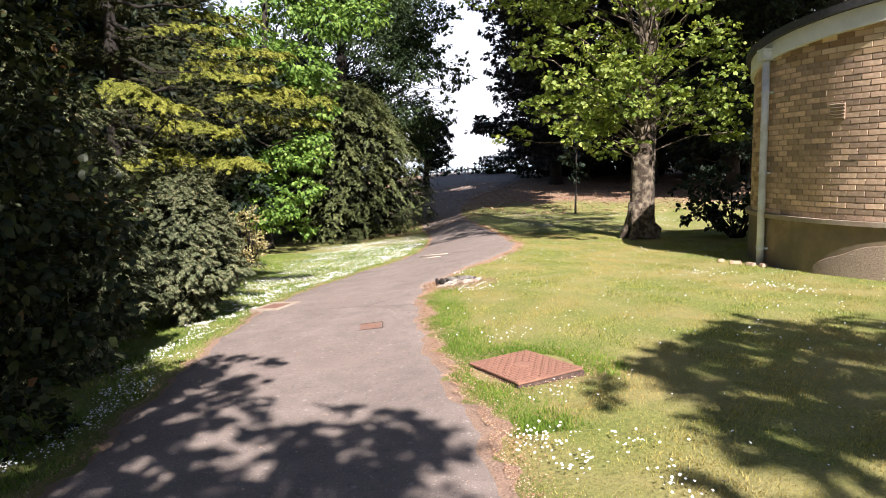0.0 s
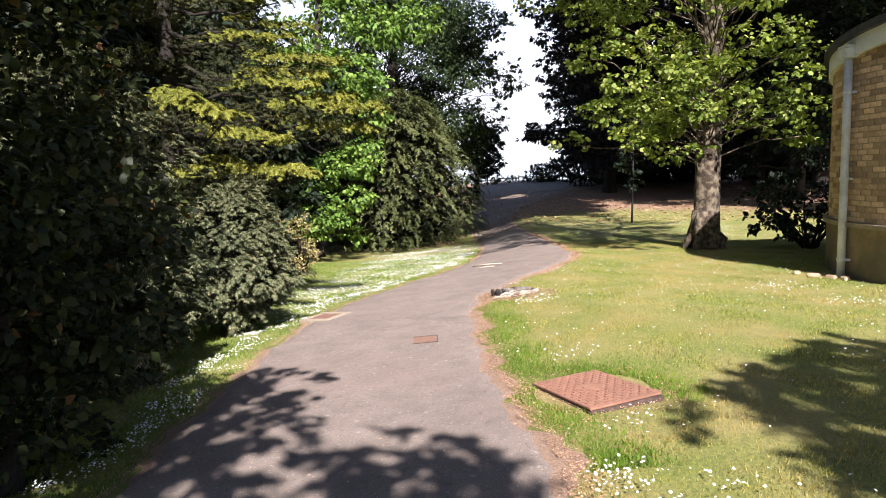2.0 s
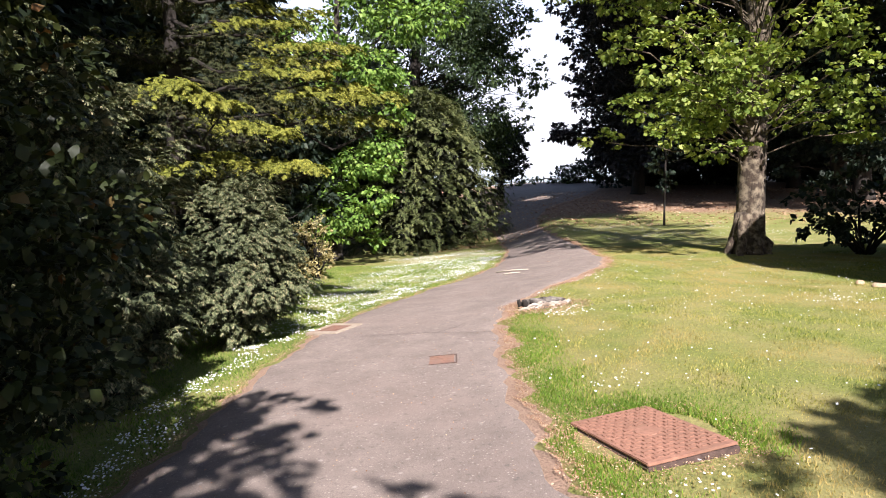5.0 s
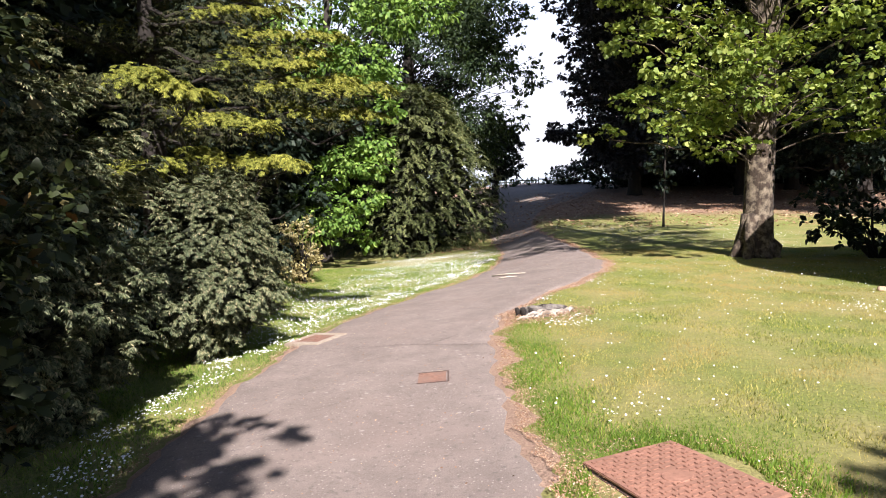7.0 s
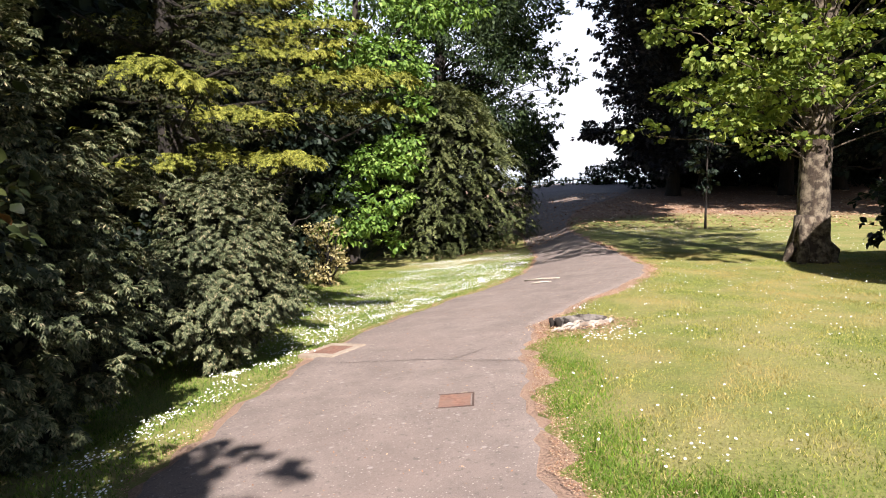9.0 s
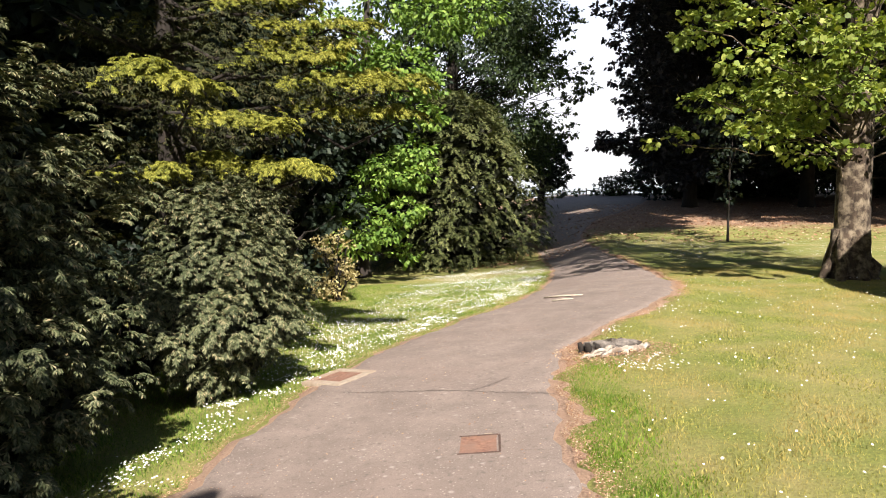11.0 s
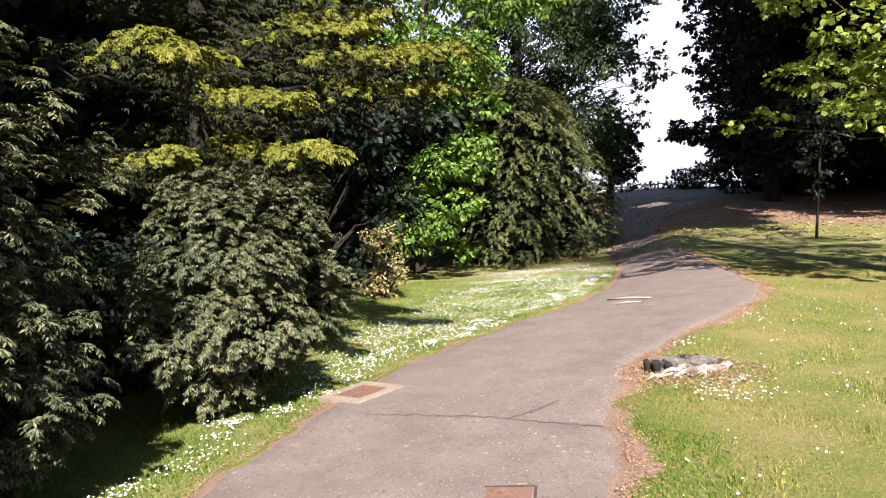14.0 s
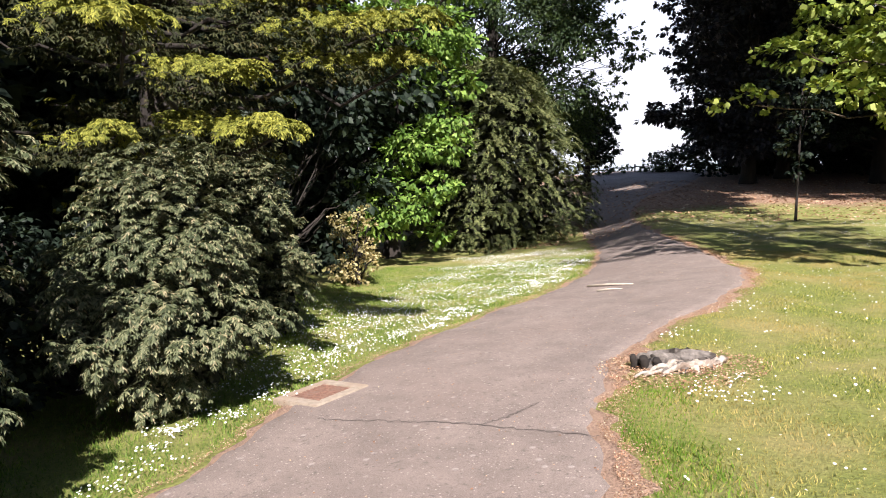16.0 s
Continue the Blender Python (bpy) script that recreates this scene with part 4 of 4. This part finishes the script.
box(bm, (0.31, 0.3, 0.02), (0, 0, -0.022))
part("pit", bm, m_iron_dark, drain, "dark pit")
for k in range(9):
    bm = bmesh.new()
    box(bm, (0.024, 0.3, 0.022), (-0.14 + k * 0.035, 0, -0.006), 0, 0.003)
    part("bar", bm, m_rust_dull, drain)

# old stump at the bend
rng = np.random.default_rng(90)
stump = tagged(new("tree_stump"), "low weathered grey tree stump with pale torn roots", "stump")
stump.location = (-0.12, 4.05, lift_z(-0.12, 4.05))
v, f = [], []
rings = [(1.35, -0.04), (1.12, 0.02), (1.0, 0.055), (0.95, 0.064), (0.6, 0.066), (0.2, 0.062)]
for k, (s, z) in enumerate(rings):
    for j in range(28):
        a = 2 * math.pi * j / 28
        rr = (0.165 + 0.03 * math.sin(3 * a + 1) + 0.025 * math.sin(7 * a) + 0.012 * rng.normal()) * s
        v.append((rr * 1.25 * math.cos(a), rr * math.sin(a), z + 0.012 * rng.normal() + 0.02 * math.sin(2 * a) * (k > 1)))
for k in range(len(rings) - 1):
    for j in range(28):
        f.append((k * 28 + j, k * 28 + (j + 1) % 28, (k + 1) * 28 + (j + 1) % 28, (k + 1) * 28 + j))
f.append(tuple(range((len(rings) - 1) * 28, len(rings) * 28)))
child("cut_wood", mesh_of("cut_wood", v, f, m_stump), stump, "dark grey cut face")
for k, (a, ln) in enumerate([(-60, 0.42), (-20, 0.42), (-110, 0.4), (170, 0.34), (30, 0.3)]):
    c, s = math.cos(radians(a)), math.sin(radians(a))
    limb("root", (c * 0.12, s * 0.12, 0.02), (c * ln * 0.8, s * ln * 0.8, -0.03), 0.035, 0.012, m_stick if k < 2 else m_stump, stump, sag=0.03, seed=k, label="bleached torn root")

m_torn = surface("bleached_torn_wood", (0.24, 0.2, 0.165), (0.58, 0.51, 0.43), 30, 0.9, 1.0, (0.2, 0.15, 0.115), 14, depth=0.02, stretch=(1, 0.4, 1))
for k, (x0, y0, x1, y1, r) in enumerate([(0.2, -0.1, -0.08, -0.2, 0.036), (0.26, -0.03, 0.06, -0.19, 0.034), (0.02, -0.13, -0.22, -0.3, 0.026), (0.3, 0.02, 0.2, -0.16, 0.03), (-0.04, -0.17, -0.28, -0.34, 0.022), (0.1, -0.14, -0.12, -0.28, 0.03)]):
    limb("splinter", (x0, y0, 0.045), (x1, y1, 0.0), r, r * 0.4, m_torn, stump, sag=0.015, seed=300 + k, sides=6, label="bleached torn wood")
for k, (x0, y0, r) in enumerate([(-0.2, -0.1, 0.045), (-0.27, -0.06, 0.035), (-0.12, -0.13, 0.04)]):
    limb("knot", (x0, y0, -0.02), (x0 - 0.02, y0 - 0.03, 0.075), r, r * 0.6, m_dark_bark, stump, seed=310 + k, sides=7, label="black rotten knot")

# bare sticks on the path
for x, y, x2, y2, r in ((-0.88, 8.2, -0.32, 7.86, 0.014), (-0.75, 7.7, -0.45, 7.62, 0.01)):
    o = tagged(new("stick"), "pale bare stick lying on the path", "stick", group="sticks")
    o.location = (x, y, lift_z(x, y) + 0.055)
    v, f = tube([(0, 0, 0), ((x2 - x) * 0.5, (y2 - y) * 0.5 + 0.02, lift_z((x + x2) / 2, (y + y2) / 2) - lift_z(x, y) + 0.004), (x2 - x, y2 - y, lift_z(x2, y2) - lift_z(x, y))], [r, r, r * 0.5], 7, 0.1)
    child("twig", mesh_of("twig", v, f, m_stick, True), o)

# tarred seams across the path
m_seam = surface("seam_bitumen", (0.07, 0.06, 0.055), (0.16, 0.135, 0.12), 60, 0.9, 0.6)
for pts in ([(-2.3, 3.02), (-1.9, 2.98), (-1.6, 2.93), (-1.25, 2.89), (-0.9, 2.79), (-0.6, 2.72)], [(-1.24, 2.9), (-1.1, 3.05), (-0.97, 3.25)]):
    o = tagged(new("path_crack"), "thin dark crack across the asphalt", "crack", kind="structure")
    pts = np.array(pts)
    s = np.linspace(0, len(pts) - 1, 60)
    X, Y = np.interp(s, range(len(pts)), pts[:, 0]), np.interp(s, range(len(pts)), pts[:, 1])
    X, Y = X + rng.normal(size=60) * 0.008, Y + rng.normal(size=60) * 0.012
    v, f = [], []
    for k in range(60):
        w = 0.002 + 0.003 * abs(rng.normal())
        xl, xr = edges(np.array([Y[k]]))
        u = float((X[k] - xl[0]) / (xr[0] - xl[0]))
        z = lift_z(X[k], Y[k]) + 0.028 + 0.012 * (1 - (2 * u - 1) ** 2) + 0.004
        v += [(X[k], Y[k] - w, z), (X[k], Y[k] + w, z)]
    f = [(2 * k, 2 * k + 2, 2 * k + 3, 2 * k + 1) for k in range(59)]
    child("crack", mesh_of("crack", v, f, m_seam), o)

# ---- rainwater pipe and wall fittings ----
pipe = tagged(new("downpipe"), "grey painted rainwater pipe with hopper head on the brick wall", "downpipe")
pipe.location = (BX - BR - 0.09, BY + 0.02, lift_z(BX - BR - 0.09, BY))
v, f = tube([(0, 0, 0.0), (0, 0, 1.0), (0, 0, 2.0), (0, 0, 2.95)], [0.052] * 4, 20)
child("tube", mesh_of("tube", v, f, m_pipe, True), pipe)
bm = bmesh.new()
box(bm, (0.17, 0.2, 0.14), (0, 0, 3.02), 0, 0.012)
box(bm, (0.2, 0.23, 0.03), (0, 0, 3.1), 0, 0.008)
part("hopper", bm, m_pipe, pipe, "boxy hopper head")
for z in (0.25, 1.35, 2.5):
    bm = bmesh.new()
    bmesh.ops.create_cone(bm, cap_ends=True, segments=20, radius1=0.06, radius2=0.06, depth=0.045, matrix=Matrix.Translation((0, 0, z)))
    box(bm, (0.05, 0.2, 0.03), (0.055, 0, z), 0, 0.004)
    part("bracket", bm, m_pipe, pipe)

for x, y, turn, w in ((4.02, 5.05, 25, 0.16), (4.16, 4.85, -10, 0.13), (4.28, 4.72, 60, 0.1), (3.9, 5.3, 5, 0.09)):
    o = tagged(new("broken_brick"), "broken pinkish brick piece on the soil by the wall", "brick", group="rubble by the wall")
    bm = bmesh.new()
    box(bm, (w, 0.09, 0.055), (0, 0, 0.022), 0, 0.012)
    me = bpy.data.meshes.new("broken_brick")
    bm.to_mesh(me)
    bm.free()
    me.materials.append(m_brick)
    o.matrix_world = slope_pose(x, y, turn)
    child("lump", me, o)

# ---- fence and low hedge on the brow ----
fence = tagged(new("fence"), "weathered post and rail fence on the brow", "fence")
fence.location = (0, 46.5, 0)
bpy.context.view_layer.update()
for k in range(12):
    x = -9 + k * 1.6
    z = float(ground_z(x, 46.5))
    bm = bmesh.new()
    box(bm, (0.08, 0.08, 0.9), (x, 0, z + 0.1), 0.1 * k, 0.01)
    part("post", bm, m_fence, fence)
    if k < 11:
        for h in (0.4,):
            bm = bmesh.new()
            box(bm, (1.6, 0.035, 0.08), (x + 0.8, -0.06, z + h), 0, 0.006)
            part("rail", bm, m_fence, fence)
rng = np.random.default_rng(91)
hedge = [(rng.uniform(-7, 9), rng.uniform(-0.6, 0.6), rng.uniform(0.05, 0.45), rng.uniform(0.25, 0.45)) for k in range(110)]
leafy("hedge", "low straggling green hedge along the fence", "hedge", -0.5, 45.6, hedge, OVAL, 0.12, 420, m_beech, 92, limbs=False)
leafy("brow_bush", "dark bush beside the path on the brow", "bush", 3.0, 45.5, cloud(rng, 20, (0, 0, 0.9), (1.6, 1.0, 0.9), 0.5, 0.8), OVAL, 0.16, 320, m_dark, 93)
dead = [(rng.uniform(-0.9, 0.9), rng.uniform(-0.5, 0.5), rng.uniform(0.15, 0.5), 0.22) for k in range(14)]
leafy("dead_branches", "heap of pale dead branches under the yew", "branches", -2.6, 29.5, dead, OVAL, 0.1, 500, m_dry, 94)

# ---- lawn cover ----
BLADE = (np.array([(-0.11, 0, 0), (0.11, 0, 0), (0.02, 1, 0.25)]), np.array([(0, 1, 2)]))
FLOWER = (np.array([(0, 0, 0.15)] + [(0.5 * math.cos(k * 1.0472), 0.5 * math.sin(k * 1.0472), 0.25) for k in range(6)]), np.array([(0, k + 1, (k + 1) % 6 + 1) for k in range(6)]))
DEAD_LEAF = (np.array([(0, 0, 0), (0.28, 0.45, 0.12), (0, 1, 0.02), (-0.28, 0.45, 0.12)]), np.array([(0, 1, 2), (0, 2, 3)]))


def on_lawn(x, y, gap_l=0.06, gap_r=0.08):
    xl, xr = edges(y)
    free = (x < xl - gap_l) | (x > xr + gap_r + 0.04 * np.sin(y * 3.3) + 0.03 * np.sin(y * 8.7 + 1))
    free &= ~(np.hypot(x - 0.36, y + 0.33) < 0.38)
    free &= np.hypot(x - BX, y - BY) > BR + 0.05
    free &= np.hypot((x + 0.1) / 0.5, (y - 3.98) / 0.42) > 1
    return free


def heights(x, y):
    return ground_z(x, y) + 0.012 * np.sin(x * 2.3 + y * 0.7) * np.sin(y * 1.9 - x)


def blades(name, label, n, x0, x1, y0, y1, h0, h1, mat_, seed, keep=None):
    rng = np.random.default_rng(seed)
    x, y = rng.uniform(x0, x1, n), y0 + (y1 - y0) * rng.uniform(0, 1, n) ** 1.35
    ok = on_lawn(x, y)
    if keep is not None:
        ok &= keep(x, y, rng)
    x, y = x[ok], y[ok]
    n = len(x)
    d = np.stack([rng.normal(size=n) * 0.45, rng.normal(size=n) * 0.45, np.ones(n)], 1)
    up = np.stack([rng.normal(size=n), rng.normal(size=n), np.zeros(n)], 1)
    o = scatter(name, BLADE, np.stack([x, y, heights(x, y) - 0.004], 1), d, up, rng.uniform(h0, h1, n) * (0.75 + 0.5 * np.sin(x * 3.1 + 1.7 * np.sin(y * 2.3)) ** 2), mat_, None, label)
    return tagged(o, label, "grass", kind="stuff")


blades("grass", "short mown sunlit grass", 380000, -0.6, 6.5, -4.2, 11, 0.013, 0.03, m_grass, 101)
blades("grass", "short grass beside the shrubs", 240000, -5.5, -0.7, -4.2, 14, 0.018, 0.042, m_green, 102)


def by_edge(x, y, rng):
    xl, xr = edges(y)
    dist = x - xr - 0.12
    mh = np.hypot(x - 0.42, y + 0.25)
    return ((dist < 0.45) & (rng.uniform(size=len(x)) > dist / 0.45)) | ((mh < 0.75) & (rng.uniform(size=len(x)) > (mh - 0.36) / 0.39) & (y > -0.4 - 0.5 * (x - 0.4)))


blades("long_grass", "longer lush green grass at the path edge", 110000, -0.6, 1.5, -1.6, 3.9, 0.018, 0.04, m_long, 103, by_edge)


def daisies():
    rng = np.random.default_rng(104)
    X, Y = [], []

    def drift(n, cx, cy, sx, sy):
        X.append(rng.normal(cx, sx, n))
        Y.append(rng.normal(cy, sy, n))

    for cy in np.arange(-1.2, 13, 0.32):
        xl = edges(np.array([cy]))[0][0]
        for q in range(2):
            drift(int(rng.uniform(8, 55)), xl - rng.uniform(0.18, 0.6), cy + rng.uniform(-0.15, 0.15), rng.uniform(0.04, 0.12), rng.uniform(0.04, 0.12))
    for k in range(300):
        cy = rng.uniform(3.6, 16.5)
        xl = edges(np.array([cy]))[0][0]
        drift(int(rng.uniform(10, 42)), xl - rng.uniform(0.3, 3.2), cy, 0.28, 0.2)
    for n, cx, cy, s in ((70, 0.3, -1.75, 0.09), (35, 0.45, -2.05, 0.08), (22, 0.75, -1.85, 0.1), (20, 0.82, -2.3, 0.1), (60, 3.1, 3.85, 0.2), (50, 3.5, 2.85, 0.2), (35, 3.75, 2.6, 0.2), (34, 0.0, 3.33, 0.07), (26, 0.22, 3.2, 0.09), (22, 0.2, 3.6, 0.08), (16, 0.4, 0.65, 0.12), (14, 0.62, -0.98, 0.1), (9, 0.4, -1.05, 0.07), (12, 0.2, 0.5, 0.06), (40, -0.15, 4.9, 0.12), (50, 0.5, 5.9, 0.2)):
        drift(n, cx, cy, s, s)
    for k in range(60):
        drift(30, rng.uniform(0.9, 6), rng.uniform(11, 19), 0.35, 0.3)
    X.append(rng.uniform(-0.3, 6, 900))
    Y.append(-3 + 12 * rng.uniform(0, 1, 900) ** 0.7)
    x, y = np.concatenate(X), np.concatenate(Y)
    ok = on_lawn(x, y, 0.04, 0.1)
    x, y = x[ok], y[ok]
    n = len(x)
    up = np.stack([rng.normal(size=n) * 0.3, rng.normal(size=n) * 0.3 - 0.25, np.ones(n)], 1)
    a = rng.uniform(0, 6.28, n)
    d = np.cross(up, np.stack([np.cos(a), np.sin(a), 0 * a], 1))
    o = scatter("daisies", FLOWER, np.stack([x, y, heights(x, y) + rng.uniform(0.03, 0.055, n)], 1), d, up, rng.uniform(0.009, 0.018, n), m_petal, None)
    tagged(o, "drifts of small white daisies in the grass", "flowers", kind="stuff")


daisies()


def litter():
    rng = np.random.default_rng(105)
    X, Y, Z, S = [], [], [], []
    y = rng.uniform(-4, 14, 44000)
    xl, xr = edges(y)
    o = np.abs(rng.normal(size=len(y))) * 0.08
    right = rng.uniform(size=len(y)) < 0.72
    x = np.where(right, xr - 0.015 + o * 1.15, xl + 0.01 - o * 0.8)
    X.append(x), Y.append(y), S.append(rng.uniform(0.005, 0.015, len(y)))
    y = rng.uniform(-4, 12, 1500)
    xl, xr = edges(y)
    X.append(xl + (xr - xl) * rng.uniform(0.02, 0.98, len(y))), Y.append(y), S.append(rng.uniform(0.006, 0.02, len(y)))
    a, q = rng.uniform(0, 6.28, 3000), rng.uniform(0.2, 1.2, 3000)
    X.append(-0.1 + 0.46 * q * np.cos(a)), Y.append(3.93 + 0.4 * q * np.sin(a)), S.append(rng.uniform(0.01, 0.026, 3000))
    a, q = rng.uniform(-0.8, 1.6, 260), rng.uniform(0.34, 0.5, 260)
    X.append(0.4 + q * np.cos(a)), Y.append(-0.3 + q * np.sin(a)), S.append(rng.uniform(0.006, 0.016, 260))
    a = rng.uniform(0, 6.28, 1500)
    q = rng.uniform(0.95, 1.3, 1500) / np.maximum(np.abs(np.cos(a)) / 0.3, np.abs(np.sin(a)) / 0.43)
    u, v = q * np.cos(a), q * np.sin(a)
    bare = (u < 0.12) | (v < -0.2)
    u, v = u[bare], v[bare]
    X.append(0.36 + 0.908 * u - 0.419 * v), Y.append(-0.338 + 0.419 * u + 0.908 * v), S.append(rng.uniform(0.006, 0.016, len(u)))
    X.append(rng.uniform(-4.6, 14, 8000)), Y.append(rng.uniform(18, 36, 8000)), S.append(rng.uniform(0.06, 0.14, 8000))
    x, y, s = np.concatenate(X), np.concatenate(Y), np.concatenate(S)
    n = len(x)
    xl, xr = edges(y)
    u = (x - xl) / (xr - xl)
    z = heights(x, y) + np.where((u > 0) & (u < 1), 0.034 + 0.012 * np.clip(1 - (2 * u - 1) ** 2, 0, 1), 0.02)
    up = np.stack([rng.normal(size=n) * 0.3, rng.normal(size=n) * 0.3, np.ones(n)], 1)
    a = rng.uniform(0, 6.28, n)
    d = np.cross(up, np.stack([np.cos(a), np.sin(a), 0 * a], 1))
    o = scatter("fallen_leaves", DEAD_LEAF, np.stack([x, y, z], 1), d, up, s, m_litter, None)
    tagged(o, "dry brown fallen leaves along the path edges", "leaves", kind="stuff")


litter()

# ---- bricks of the round wall ----
m_brick_far = foliage("buff_brick_far", [(0, (0.24, 0.15, 0.09)), (0.25, (0.46, 0.31, 0.2)), (1, (0.7, 0.53, 0.38))], 0.0, 0.9)
COURSE, LENGTH = 0.075, 0.225
rows_n = int((TOP + 0.32 - DRIP - 0.055) / COURSE)
per_row = int(2 * math.pi * BR / LENGTH)
bm = bmesh.new()
box(bm, (0.1, LENGTH - 0.011, COURSE - 0.011), (0, 0, 0), 0, 0.003)
brick_me = bpy.data.meshes.new("brick")
bm.to_mesh(brick_me)
bm.free()
brick_me.materials.append(m_brick)
wall_ob = building.children[0]
rng = np.random.default_rng(110)
fv, ff, made = [], [], 0
for c in range(rows_n):
    for k in range(per_row):
        a = 2 * math.pi * (k + 0.5 * (c % 2)) / per_row
        deg = math.degrees(a) % 360
        z = DRIP + 0.055 + (c + 0.5) * COURSE
        r = BR - 0.05 + rng.normal() * 0.0015
        if z > TOP + roof_rise(BY + BR * math.sin(a)) + 0.02:
            continue
        m = pose(BX + r * math.cos(a), BY + r * math.sin(a), z, 0, 0, deg)
        if 176 < deg < 222 and made < 300:
            o = child("brick", brick_me, wall_ob)
            o.matrix_basis = m
            made += 1
        else:
            b0 = len(fv)
            for dx, dy, dz in ((-1, -1, -1), (1, -1, -1), (1, 1, -1), (-1, 1, -1), (-1, -1, 1), (1, -1, 1), (1, 1, 1), (-1, 1, 1)):
                fv.append(tuple(m @ Vector((dx * 0.05, dy * (LENGTH - 0.011) / 2, dz * (COURSE - 0.011) / 2))))
            ff += [tuple(b0 + q for q in g) for g in ((1, 2, 6, 5), (0, 1, 5, 4), (2, 3, 7, 6), (4, 5, 6, 7), (0, 3, 2, 1))]
child("brickwork", mesh_of("brickwork", fv, ff, m_brick_far), wall_ob, "mottled buff brick courses", "stuff")
# airbrick
bm = bmesh.new()
av = pose(BX + BR * math.cos(radians(204)), BY + BR * math.sin(radians(204)), 2.15, 0, 0, 204)
bmesh.ops.create_cube(bm, size=1, matrix=av @ Matrix.Diagonal((0.02, 0.2, 0.21, 1)))
vent = part("air_vent", bm, m_mortar, building, "square louvred air vent")
for k in range(5):
    bm = bmesh.new()
    bmesh.ops.create_cube(bm, size=1, matrix=av @ pose(0.014, 0, -0.085 + k * 0.042, 0, 25, 0) @ Matrix.Diagonal((0.02, 0.2, 0.012, 1)))
    part("slat", bm, m_concrete, vent)
